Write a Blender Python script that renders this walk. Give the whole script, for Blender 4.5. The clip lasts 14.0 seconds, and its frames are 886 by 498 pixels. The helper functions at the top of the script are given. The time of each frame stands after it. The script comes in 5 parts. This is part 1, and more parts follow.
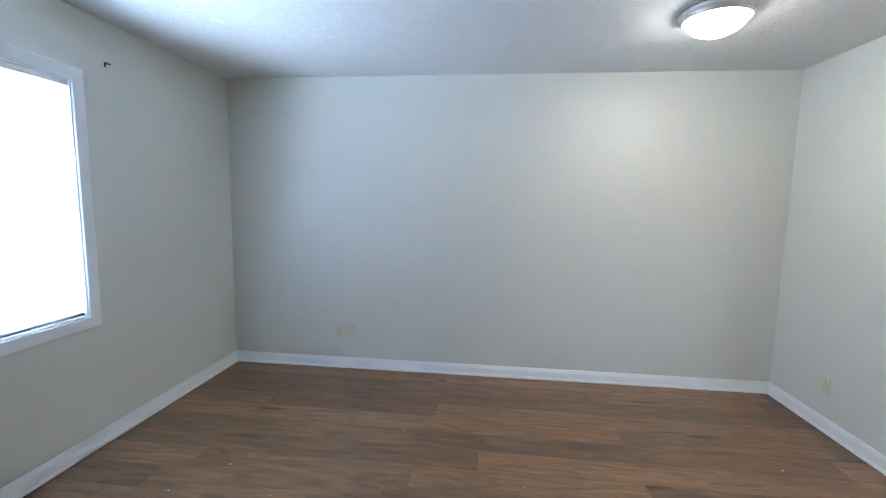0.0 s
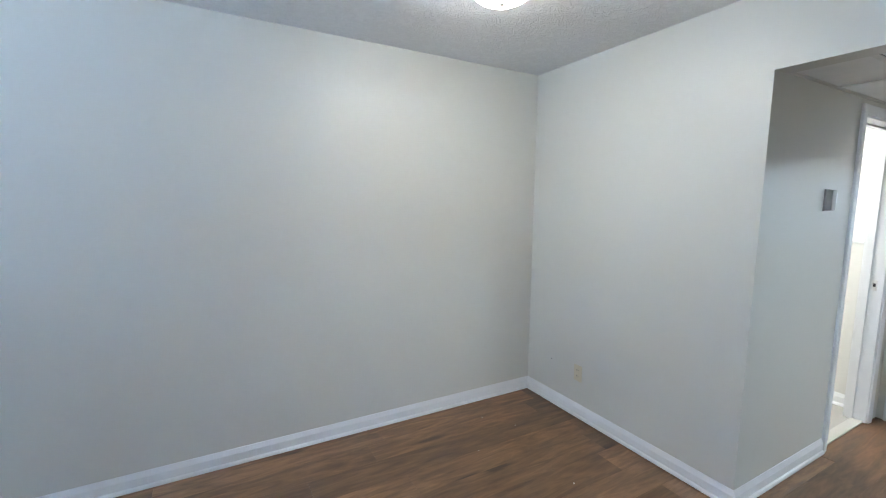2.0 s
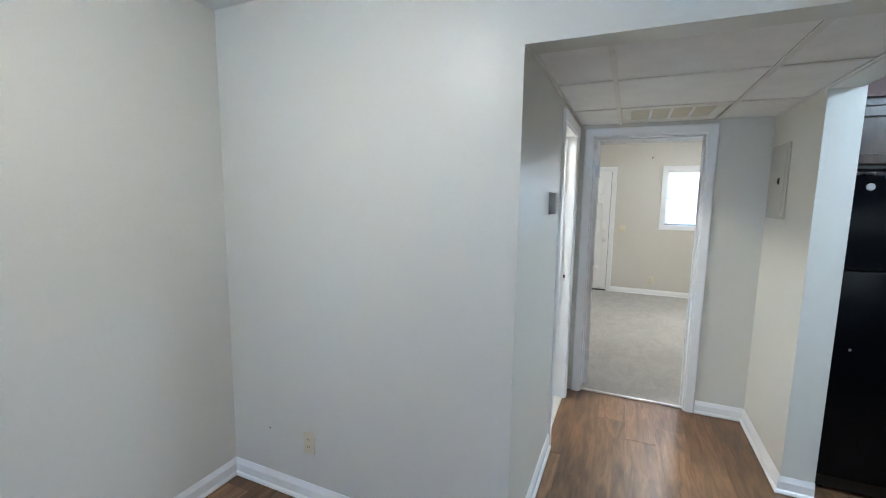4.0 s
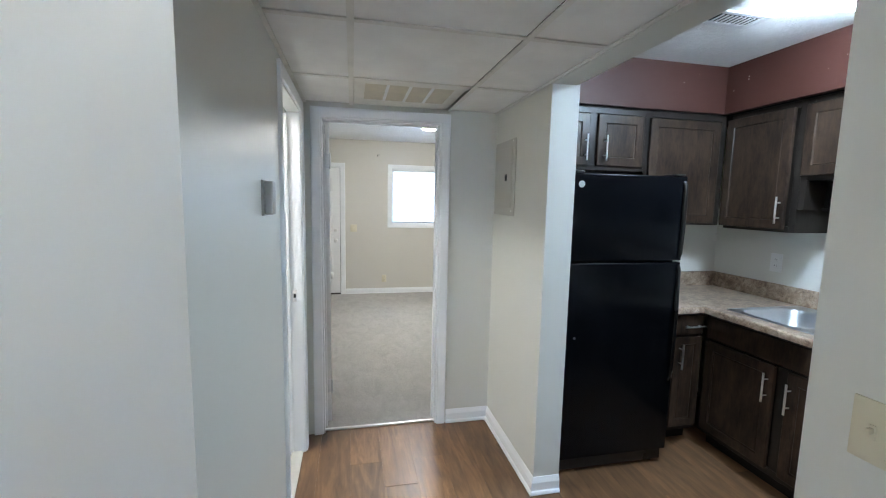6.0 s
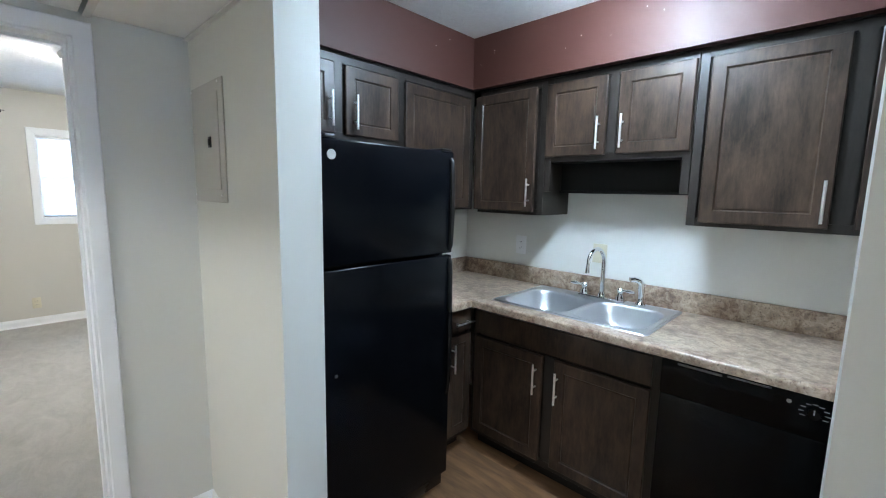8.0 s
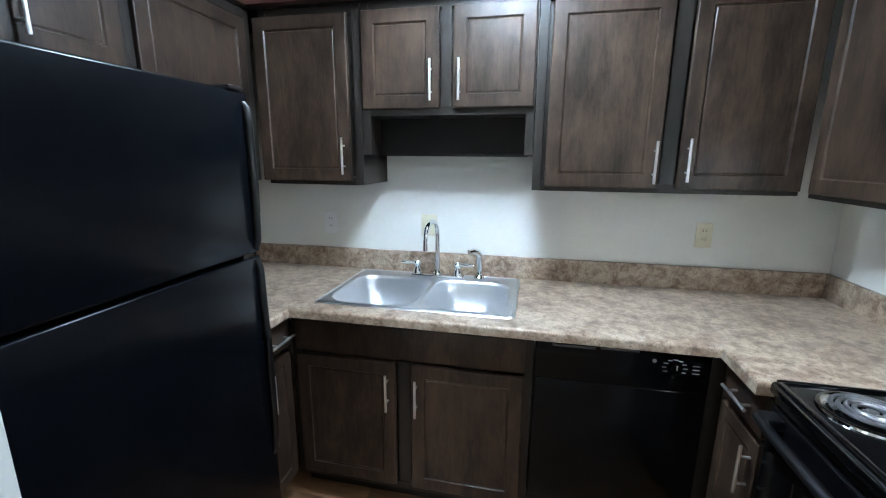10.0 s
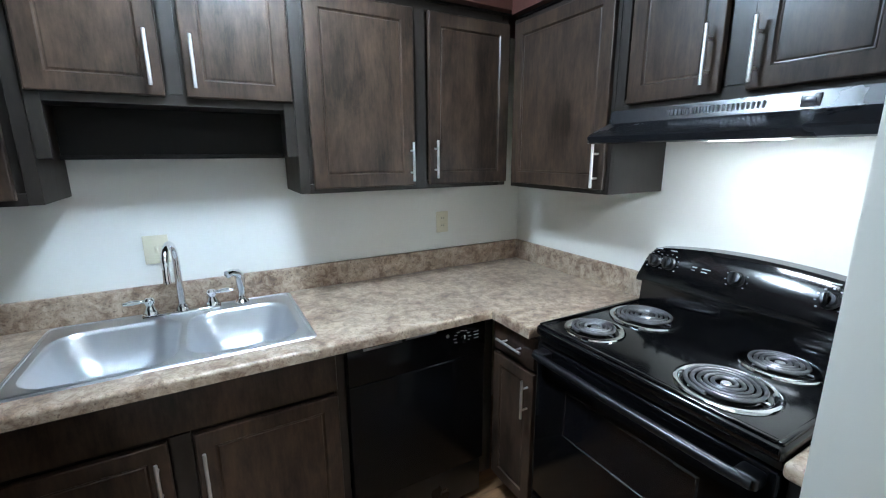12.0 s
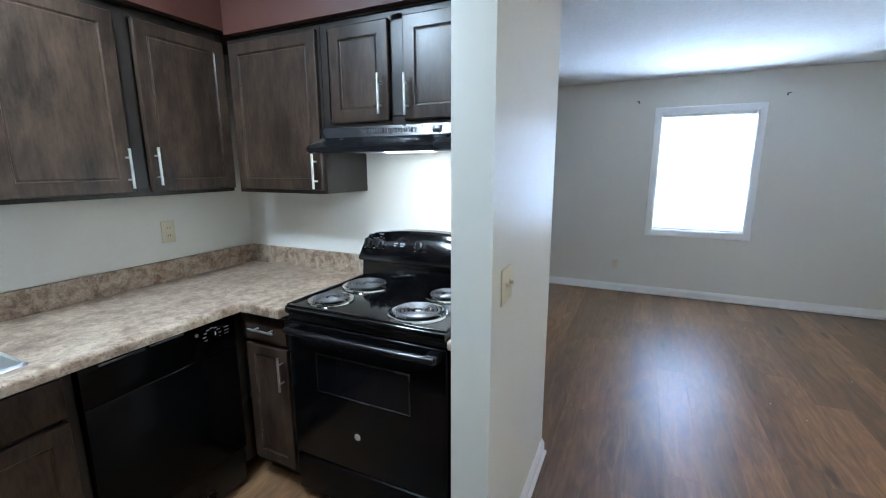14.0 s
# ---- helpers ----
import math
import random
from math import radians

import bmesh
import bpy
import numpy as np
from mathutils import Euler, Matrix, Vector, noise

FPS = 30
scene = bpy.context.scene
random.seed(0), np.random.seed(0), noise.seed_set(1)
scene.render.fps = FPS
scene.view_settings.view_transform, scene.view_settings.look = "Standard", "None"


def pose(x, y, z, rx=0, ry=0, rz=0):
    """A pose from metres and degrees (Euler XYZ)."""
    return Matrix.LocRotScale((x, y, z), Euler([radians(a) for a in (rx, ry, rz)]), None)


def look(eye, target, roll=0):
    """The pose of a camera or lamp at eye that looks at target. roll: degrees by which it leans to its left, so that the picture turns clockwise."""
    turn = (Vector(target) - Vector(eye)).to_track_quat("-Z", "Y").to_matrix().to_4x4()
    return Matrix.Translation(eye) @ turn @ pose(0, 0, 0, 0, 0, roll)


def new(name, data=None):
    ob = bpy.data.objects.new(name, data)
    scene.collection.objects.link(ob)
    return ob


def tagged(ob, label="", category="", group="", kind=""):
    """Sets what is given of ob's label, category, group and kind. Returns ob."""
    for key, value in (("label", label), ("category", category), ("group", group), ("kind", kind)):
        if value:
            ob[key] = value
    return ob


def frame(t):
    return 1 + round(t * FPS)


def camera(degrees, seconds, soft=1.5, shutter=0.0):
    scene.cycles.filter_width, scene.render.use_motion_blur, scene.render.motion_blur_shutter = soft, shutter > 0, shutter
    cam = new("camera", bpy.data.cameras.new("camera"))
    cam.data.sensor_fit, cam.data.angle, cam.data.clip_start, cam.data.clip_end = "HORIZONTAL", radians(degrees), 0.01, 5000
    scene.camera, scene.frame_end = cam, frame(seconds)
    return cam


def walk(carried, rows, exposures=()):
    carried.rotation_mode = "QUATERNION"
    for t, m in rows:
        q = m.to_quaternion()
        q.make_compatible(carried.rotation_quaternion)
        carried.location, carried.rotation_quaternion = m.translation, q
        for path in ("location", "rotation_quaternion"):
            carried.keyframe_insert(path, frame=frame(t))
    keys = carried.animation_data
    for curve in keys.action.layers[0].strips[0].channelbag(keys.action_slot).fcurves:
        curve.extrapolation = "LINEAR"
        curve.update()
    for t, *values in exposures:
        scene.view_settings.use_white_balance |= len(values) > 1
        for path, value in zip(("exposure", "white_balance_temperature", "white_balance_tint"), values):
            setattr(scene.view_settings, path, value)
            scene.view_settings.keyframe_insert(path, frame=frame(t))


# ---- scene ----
cam = camera(93.1, 14.0, soft=1.1)
PATH = [
    (0, (0.414, 0.432, 1.453), (0.199, 2.408, 1.227), 1.0),
    (0.5, (0.373, 0.666, 1.451), (0.438, 2.654, 1.234), 0.7),
    (1, (0.339, 0.901, 1.459), (0.698, 2.857, 1.246), 0.8),
    (1.5, (0.341, 1.133, 1.483), (1.014, 3.003, 1.261), 1.0),
    (2, (0.429, 1.321, 1.505), (1.394, 3.058, 1.274), 0.6),
    (2.5, (0.574, 1.5, 1.531), (1.826, 3.043, 1.303), 0.4),
    (3, (0.74, 1.683, 1.552), (2.226, 2.999, 1.312), 0.6),
    (5.5, (1.635, 2.035, 1.545), (3.618, 1.931, 1.313), 1.0),
    (6, (1.829, 2.015, 1.529), (3.771, 1.594, 1.3), 1.2),
    (6.5, (2.04, 1.94, 1.538), (3.888, 1.211, 1.304), 1.2),
    (7, (2.207, 1.836, 1.529), (3.924, 0.84, 1.287), 1.2),
    (7.5, (2.369, 1.749, 1.52), (3.926, 0.518, 1.272), 1.2),
    (8, (2.497, 1.662, 1.503), (3.87, 0.232, 1.237), 1.2),
    (10.5, (3.116, 1.287, 1.512), (3.206, -0.664, 1.08), 0.2),
    (11, (3.195, 1.262, 1.495), (2.931, -0.677, 1.081), -0.1),
    (11.5, (3.278, 1.229, 1.513), (2.647, -0.62, 1.088), -0.0),
    (12, (3.339, 1.201, 1.527), (2.388, -0.503, 1.086), -0.3),
    (12.5, (3.375, 1.216, 1.51), (2.169, -0.323, 1.09), -0.6),
    (13, (3.462, 1.267, 1.49), (2.005, -0.043, 1.086), -0.4),
    (13.5, (3.538, 1.362, 1.489), (1.906, 0.273, 1.101), -0.5),
    (14, (3.609, 1.459, 1.5), (1.831, 0.628, 1.115), -0.2),
]
walk(cam, [(t, look(eye, target, roll)) for t, eye, target, roll in PATH],
     exposures=[(0, 0.14), (2, 0.08), (5.5, -0.03), (7, 0.05), (8, 0.06), (10.5, 0.26), (12, 0.1), (14, 0.14)])

# ---- light ----
world = bpy.data.worlds.new("sky")
scene.world = world
world.use_nodes = True
wn = world.node_tree.nodes
sky = wn.new("ShaderNodeTexSky")
sky.sky_type, sky.sun_disc = "NISHITA", False
sky.sun_elevation, sky.sun_rotation = radians(48), radians(180)
world.node_tree.links.new(sky.outputs[0], wn["Background"].inputs[0])
wn["Background"].inputs[1].default_value = 0.12
sun = new("sun", bpy.data.lights.new("sun", "SUN"))
sun.data.energy, sun.data.angle, sun.data.color = 1.2, radians(10), (1.0, 0.96, 0.9)
sun.matrix_world = look((0, -20, 22), (0, 0, 0))


def window_light(name, eye, target, w, h, watts, color):
    """Sky light standing in a window's opening."""
    ob = new(name, bpy.data.lights.new(name, "AREA"))
    ob.data.shape, ob.data.size, ob.data.size_y = "RECTANGLE", w, h
    ob.data.energy, ob.data.color = watts, color
    ob.matrix_world = look(eye, target)
    return ob


DAY = (0.51, 0.71, 1.0)
WEST_WATTS, EAST_WATTS, DOME, BULB, HOOD = 690.0, 130.0, 65.0, 205.0, 80.0

# ---- plan ----
WX, NY, EX, SY = -1.80, 3.843, 2.632, -1.75      # living room
HN, HS, BX = 2.300, 1.090, 4.520                 # hall and its end wall
PX0, PX1 = 1.60, 1.715                          # wall between living room and kitchen
STUB, STUB_S = 2.485, 0.960                      # end of the short wall beside the stove
KS, PAN = -0.780, 3.735                          # kitchen back wall; end of the panel wall
CZ, HZ = 2.44, 2.09                             # ceilings
KE = 4.592                                      # kitchen side of that end wall
BEDX, BEDN, BEDS = 8.62, 3.6, -0.8              # bedroom
WIN = (1.603, 2.500, 0.770, 2.066)                 # living room window opening
BWIN = (0.45, 1.405, 1.142, 2.018)                 # bedroom window opening
BD = (1.450, 2.210, 2.022)                         # bedroom doorway
BATH = (3.675, 4.345, 2.012)                       # bathroom doorway
FD = (2.195, 3.105, 2.005)                          # outside door in the bedroom


# ---- materials ----
def nodes_of(name):
    m = bpy.data.materials.new(name)
    m.use_nodes = True
    t = m.node_tree
    return m, t.nodes, t.links, t.nodes["Principled BSDF"]


def coords(n, l, scale, kind="Object"):
    tc, mp = n.new("ShaderNodeTexCoord"), n.new("ShaderNodeMapping")
    mp.inputs["Scale"].default_value = scale
    l.new(tc.outputs[kind], mp.inputs[0])
    return mp.outputs[0]


def noise_tex(n, l, vec, scale, detail=4.0, rough=0.55, distort=0.0):
    t = n.new("ShaderNodeTexNoise")
    t.inputs["Scale"].default_value, t.inputs["Detail"].default_value = scale, detail
    t.inputs["Roughness"].default_value, t.inputs["Distortion"].default_value = rough, distort
    l.new(vec, t.inputs["Vector"])
    return t.outputs["Fac"]


def ramp(n, l, fac, stops):
    r = n.new("ShaderNodeValToRGB")
    while len(r.color_ramp.elements) < len(stops):
        r.color_ramp.elements.new(0.5)
    for e, (p, c) in zip(r.color_ramp.elements, stops):
        e.position, e.color = p, (*c, 1.0) if len(c) == 3 else c
    l.new(fac, r.inputs[0])
    return r.outputs[0]


def mixc(n, l, fac, a, b, mode="MIX"):
    m = n.new("ShaderNodeMix")
    m.data_type, m.blend_type = "RGBA", mode
    if isinstance(fac, float):
        m.inputs[0].default_value = fac
    else:
        l.new(fac, m.inputs[0])
    for s, v in ((m.inputs[6], a), (m.inputs[7], b)):
        if isinstance(v, tuple):
            s.default_value = (*v, 1.0)
        else:
            l.new(v, s)
    return m.outputs[2]


def value_range(n, l, fac, lo, hi):
    m = n.new("ShaderNodeMapRange")
    m.inputs["To Min"].default_value, m.inputs["To Max"].default_value = lo, hi
    m.inputs["From Min"].default_value, m.inputs["From Max"].default_value = 0.25, 0.75
    l.new(fac, m.inputs[0])
    return m.outputs[0]


def bump(n, l, b, height, strength, dist):
    u = n.new("ShaderNodeBump")
    u.inputs["Strength"].default_value, u.inputs["Distance"].default_value = strength, dist
    l.new(height, u.inputs["Height"])
    l.new(u.outputs[0], b.inputs["Normal"])


def plain(name, col, rough=0.5, metal=0.0, var=0.08, vscale=2.5, rvar=0.08, bscale=150.0, bstr=0.1, bdist=0.001, spec=0.5, stretch=(1, 1, 1)):
    """A painted, moulded or metal surface with slow stains, fine grain and relief."""
    m, n, l, b = nodes_of(name)
    vec = coords(n, l, stretch)
    slow, fine = noise_tex(n, l, vec, vscale, 5.0), noise_tex(n, l, vec, bscale, 3.0)
    dark = tuple(c * (1 - var) for c in col)
    light = tuple(min(1.0, c * (1 + var)) for c in col)
    c = ramp(n, l, slow, [(0.3, dark), (0.7, light)])
    c = mixc(n, l, 0.35 * min(1.0, var * 6), c, ramp(n, l, fine, [(0.3, dark), (0.7, light)]))
    l.new(c, b.inputs["Base Color"])
    l.new(value_range(n, l, slow, max(0.02, rough - rvar), min(1.0, rough + rvar)), b.inputs["Roughness"])
    b.inputs["Metallic"].default_value = metal
    b.inputs["Specular IOR Level"].default_value = spec
    if bstr:
        bump(n, l, b, fine, bstr, bdist)
    return m


def wood_dark(name, lo, hi, rough):
    """Espresso-stained grain running upright, cloudy."""
    m, n, l, b = nodes_of(name)
    vec = coords(n, l, (1, 1, 0.12))
    cloud = noise_tex(n, l, coords(n, l, (1, 1, 0.38)), 10.0, 6.0, 0.68, 0.25)
    grain = noise_tex(n, l, vec, 90.0, 5.0, 0.6, 0.3)
    c = ramp(n, l, cloud, [(0.38, lo), (0.66, hi)])
    c = mixc(n, l, 0.28, c, ramp(n, l, grain, [(0.3, tuple(v * 0.55 for v in lo)), (0.7, tuple(v * 1.15 for v in hi))]))
    l.new(c, b.inputs["Base Color"])
    l.new(value_range(n, l, cloud, rough - 0.06, rough + 0.08), b.inputs["Roughness"])
    b.inputs["Specular IOR Level"].default_value = 0.32
    bump(n, l, b, grain, 0.12, 0.0006)
    return m


def plank_wood():
    m, n, l, b = nodes_of("plank_vinyl")
    info = n.new("ShaderNodeObjectInfo")
    tc, add, mp = n.new("ShaderNodeTexCoord"), n.new("ShaderNodeVectorMath"), n.new("ShaderNodeMapping")
    sc = n.new("ShaderNodeVectorMath")
    sc.operation = "SCALE"
    sc.inputs[0].default_value = (37.0, 21.0, 11.0)
    l.new(info.outputs["Random"], sc.inputs["Scale"])
    l.new(tc.outputs["Object"], add.inputs[0])
    l.new(sc.outputs[0], add.inputs[1])
    l.new(add.outputs[0], mp.inputs[0])
    mp.inputs["Scale"].default_value = (1.1, 7.0, 1.0)
    v = mp.outputs[0]
    broad = noise_tex(n, l, v, 2.4, 4.0, 0.55, 1.2)
    fine = noise_tex(n, l, v, 9.0, 5.0, 0.6, 0.3)
    mp2 = n.new("ShaderNodeMapping")
    mp2.inputs["Scale"].default_value = (1.5, 7.5, 0.0)
    l.new(add.outputs[0], mp2.inputs[0])
    vor = n.new("ShaderNodeTexVoronoi")
    vor.inputs["Scale"].default_value = 1.0
    l.new(mp2.outputs[0], vor.inputs["Vector"])
    c = ramp(n, l, broad, [(0.30, (0.084, 0.041, 0.0195)), (0.5, (0.178, 0.093, 0.045)), (0.70, (0.300, 0.164, 0.083))])
    c = mixc(n, l, 0.24, c, ramp(n, l, fine, [(0.32, (0.095, 0.047, 0.022)), (0.68, (0.32, 0.172, 0.086))]))
    wob = n.new("ShaderNodeMath")
    wob.operation = "MULTIPLY_ADD"
    l.new(fine, wob.inputs[0])
    wob.inputs[1].default_value = 0.20
    l.new(vor.outputs["Distance"], wob.inputs[2])
    k1 = ramp(n, l, wob.outputs[0], [(0.19, (0.85, 0.85, 0.85)), (0.25, (0.4, 0.4, 0.4)), (0.34, (0, 0, 0))])
    k2 = ramp(n, l, vor.outputs["Color"], [(0.40, (0, 0, 0)), (0.60, (1, 1, 1))])
    c = mixc(n, l, mixc(n, l, 1.0, k1, k2, "MULTIPLY"), c, (0.036, 0.017, 0.0095))
    tone = value_range(n, l, info.outputs["Random"], 0.74, 1.18)
    comb = n.new("ShaderNodeCombineColor")
    for i in range(3):
        l.new(tone, comb.inputs[i])
    c = mixc(n, l, 1.0, c, comb.outputs[0], "MULTIPLY")
    l.new(c, b.inputs["Base Color"])
    l.new(value_range(n, l, broad, 0.32, 0.42), b.inputs["Roughness"])
    b.inputs["Specular IOR Level"].default_value = 0.6
    bump(n, l, b, fine, 0.05, 0.0003)
    return m


def laminate():
    m, n, l, b = nodes_of("stone_pattern_laminate")
    v = coords(n, l, (1, 1, 1))
    big = noise_tex(n, l, v, 7.5, 6.0, 0.68, 0.8)
    mid = noise_tex(n, l, v, 25.0, 6.0, 0.72, 0.6)
    speck = noise_tex(n, l, v, 120.0, 4.0, 0.65)
    c = ramp(n, l, big, [(0.32, (0.13, 0.080, 0.055)), (0.44, (0.26, 0.180, 0.130)), (0.54, (0.44, 0.342, 0.255)), (0.70, (0.56, 0.455, 0.350))])
    c = mixc(n, l, 0.42, c, ramp(n, l, mid, [(0.38, (0.055, 0.031, 0.020)), (0.47, (0.26, 0.162, 0.105)), (0.58, (0.57, 0.455, 0.35))]))
    c = mixc(n, l, ramp(n, l, speck, [(0.56, (0, 0, 0)), (0.66, (0.7, 0.7, 0.7))]), c, (0.085, 0.05, 0.036))
    l.new(c, b.inputs["Base Color"])
    l.new(value_range(n, l, mid, 0.27, 0.36), b.inputs["Roughness"])
    bump(n, l, b, speck, 0.05, 0.0004)
    return m


def ceiling_texture():
    """White ceiling with a stamped, brushed relief."""
    m, n, l, b = nodes_of("stamped_ceiling")
    v = coords(n, l, (1, 1, 1))
    a = noise_tex(n, l, v, 13.0, 2.5, 0.55, 2.6)
    f = noise_tex(n, l, v, 55.0, 3.0, 0.6, 1.0)
    l.new(ramp(n, l, a, [(0.3, (0.77, 0.77, 0.76)), (0.7, (0.83, 0.83, 0.82))]), b.inputs["Base Color"])
    b.inputs["Roughness"].default_value = 0.75
    ridge = ramp(n, l, a, [(0.44, (0, 0, 0)), (0.50, (1, 1, 1)), (0.56, (0, 0, 0))])
    hgt = mixc(n, l, 0.12, ridge, f)
    bump(n, l, b, hgt, 0.7, 0.0034)
    return m


def carpet_pile():
    m, n, l, b = nodes_of("carpet_pile")
    v = coords(n, l, (1, 1, 1))
    pile, patch = noise_tex(n, l, v, 260.0, 3.0, 0.8), noise_tex(n, l, coords(n, l, (1, 1.8, 1)), 5.0, 6.0, 0.7, 1.0)
    c = ramp(n, l, patch, [(0.3, (0.41, 0.392, 0.365)), (0.7, (0.59, 0.565, 0.53))])
    c = mixc(n, l, 0.4, c, ramp(n, l, pile, [(0.3, (0.27, 0.25, 0.225)), (0.7, (0.62, 0.59, 0.545))]))
    l.new(c, b.inputs["Base Color"])
    b.inputs["Roughness"].default_value = 0.95
    b.inputs["Specular IOR Level"].default_value = 0.1
    bump(n, l, b, pile, 0.9, 0.006)
    return m


def glow(name, color, strength):
    m, n, l, b = nodes_of(name)
    b.inputs["Base Color"].default_value = (0.85, 0.85, 0.83, 1)
    b.inputs["Roughness"].default_value = 0.35
    b.inputs["Emission Color"].default_value = (*color, 1)
    b.inputs["Emission Strength"].default_value = strength
    return m


def slat_vinyl():
    m, n, l, b = nodes_of("blind_vinyl")
    t, mix = n.new("ShaderNodeBsdfTranslucent"), n.new("ShaderNodeMixShader")
    b.inputs["Base Color"].default_value = (0.82, 0.83, 0.84, 1)
    b.inputs["Roughness"].default_value = 0.45
    t.inputs[0].default_value = (0.80, 0.85, 0.92, 1)
    mix.inputs[0].default_value = 0.6
    l.new(b.outputs[0], mix.inputs[1])
    l.new(t.outputs[0], mix.inputs[2])
    l.new(mix.outputs[0], n["Material Output"].inputs[0])
    return m


def clear_glass():
    m, n, l, b = nodes_of("window_glass")
    b.inputs["Base Color"].default_value = (1, 1, 1, 1)
    b.inputs["Roughness"].default_value = 0.0
    b.inputs["Transmission Weight"].default_value = 1.0
    b.inputs["IOR"].default_value = 1.45
    return m


PAINT = plain("greige_wall_paint", (0.703, 0.695, 0.634), 0.42, var=0.015, vscale=1.2, bscale=220, bstr=0.10, bdist=0.0008)
PAINT_BED = plain("beige_wall_paint", (0.63, 0.600, 0.54), 0.5, var=0.02, vscale=1.2, bscale=220, bstr=0.1, bdist=0.0008)
PAINT_KIT = plain("pale_kitchen_paint", (0.76, 0.752, 0.70), 0.4, var=0.015, vscale=1.5, bscale=220, bstr=0.1, bdist=0.0008)
RED = plain("brick_red_paint", (0.060, 0.0195, 0.0135), 0.54, spec=0.36, var=0.05, vscale=3, bscale=200, bstr=0.12, bdist=0.0008)
TRIM = plain("white_trim_paint", (0.86, 0.87, 0.87), 0.34, var=0.02, vscale=4, bscale=90, bstr=0.0)
DOORW = plain("white_door_paint", (0.82, 0.82, 0.81), 0.37, var=0.02, vscale=3, bscale=120, bstr=0.0)
BATHW = plain("white_bath_paint", (0.80, 0.79, 0.75), 0.35, var=0.02, bstr=0.05)
CEIL = ceiling_texture()
TILE = plain("ceiling_tile_fibre", (0.87, 0.865, 0.84), 0.85, var=0.06, vscale=5, bscale=260, bstr=0.5, bdist=0.002)
GRID = plain("ceiling_grid_enamel", (0.76, 0.745, 0.69), 0.4, var=0.12, vscale=9)
GRILLE = plain("yellowed_grille", (0.60, 0.55, 0.44), 0.5, var=0.12, vscale=14)
# near-black colour that stands for the shade inside gaps, holes and ducts
GAP_SHADE = plain("gap_shade", (0.02, 0.02, 0.02), 0.8)
PLANK = plank_wood()
SUB = plain("subfloor", (0.03, 0.018, 0.012), 0.8)
CARPET = carpet_pile()
CABW = wood_dark("espresso_door_wood", (0.0052, 0.0035, 0.0027), (0.070, 0.042, 0.028), 0.34)
CABF = wood_dark("espresso_frame_wood", (0.014, 0.011, 0.009), (0.027, 0.021, 0.017), 0.36)
# cabinet wood darkened to carry the shade of recesses, toe kicks and narrow gaps
CAB_SHADE = wood_dark("recess_shade_wood", (0.0035, 0.0028, 0.0025), (0.006, 0.0046, 0.004), 0.6)
LAMI = laminate()
BOWLM = plain("satin_bowl_steel", (0.70, 0.71, 0.73), 0.36, 0.9, var=0.05, vscale=6, bscale=180, bstr=0.05)
STEEL = plain("brushed_steel", (0.70, 0.71, 0.73), 0.36, 1.0, var=0.05, vscale=6, bscale=180, bstr=0.05, stretch=(0.1, 1, 1))
NICKEL = plain("satin_nickel", (0.86, 0.85, 0.83), 0.40, 1.0, var=0.04, bstr=0.0)
CHROME = plain("chrome", (0.78, 0.79, 0.80), 0.06, 1.0, var=0.02, rvar=0.02, bstr=0.0)
COIL = plain("coil_metal", (0.20, 0.20, 0.21), 0.36, 0.85, var=0.2, vscale=30)
SATIN = plain("black_satin_enamel", (0.0028, 0.0028, 0.0032), 0.16, spec=0.16, var=0.2, rvar=0.04, bscale=60, bstr=0.02)
BLACK = plain("black_appliance_enamel", (0.0026, 0.0026, 0.003), 0.12, spec=0.6, var=0.2, rvar=0.03, bscale=60, bstr=0.02)
FRIDGE = plain("black_textured_enamel", (0.0024, 0.0029, 0.0040), 0.20, var=0.2, rvar=0.03, bscale=420, bstr=0.10, bdist=0.0005, spec=0.13)
BPLAST = plain("black_plastic", (0.005, 0.005, 0.0055), 0.30, var=0.2, bscale=300, bstr=0.1)
BGLASS = plain("black_oven_glass", (0.004, 0.004, 0.005), 0.05, spec=0.18, var=0.1, rvar=0.02, bstr=0.0)
INK = plain("pale_print", (0.55, 0.56, 0.58), 0.5)
IVORY = plain("ivory_plastic", (0.69, 0.635, 0.475), 0.35, var=0.03, bstr=0.0)
WPLAST = plain("white_plastic", (0.82, 0.82, 0.81), 0.35, var=0.02, bstr=0.0)
GREYP = plain("grey_panel_enamel", (0.54, 0.52, 0.465), 0.4, var=0.03)
THERM = plain("aged_beige_plastic", (0.40, 0.38, 0.34), 0.4, var=0.05)
VENTM = plain("white_vent_enamel", (0.70, 0.70, 0.70), 0.4, var=0.04)
HOODM = plain("black_hood_enamel", (0.006, 0.0065, 0.008), 0.27, spec=0.5, var=0.15, bscale=200, bstr=0.04)
RUST = plain("dark_bracket_metal", (0.06, 0.05, 0.045), 0.5, 0.6)
SLAT = slat_vinyl()
GLASS = clear_glass()
LAMPG = glow("frosted_lamp_glass", (0.985, 0.985, 0.965), DOME)
KLAMP = glow("kitchen_lamp_glass", (0.72, 0.95, 1.20), 160.0)
BLAMP = glow("bedroom_lamp_glass", (0.98, 0.99, 0.96), 200.0)
HOODL = glow("hood_lamp_lens", (0.80, 0.94, 1.08), HOOD)
BATHL = glow("bath_lamp_glass", (0.95, 0.98, 1.0), BULB)


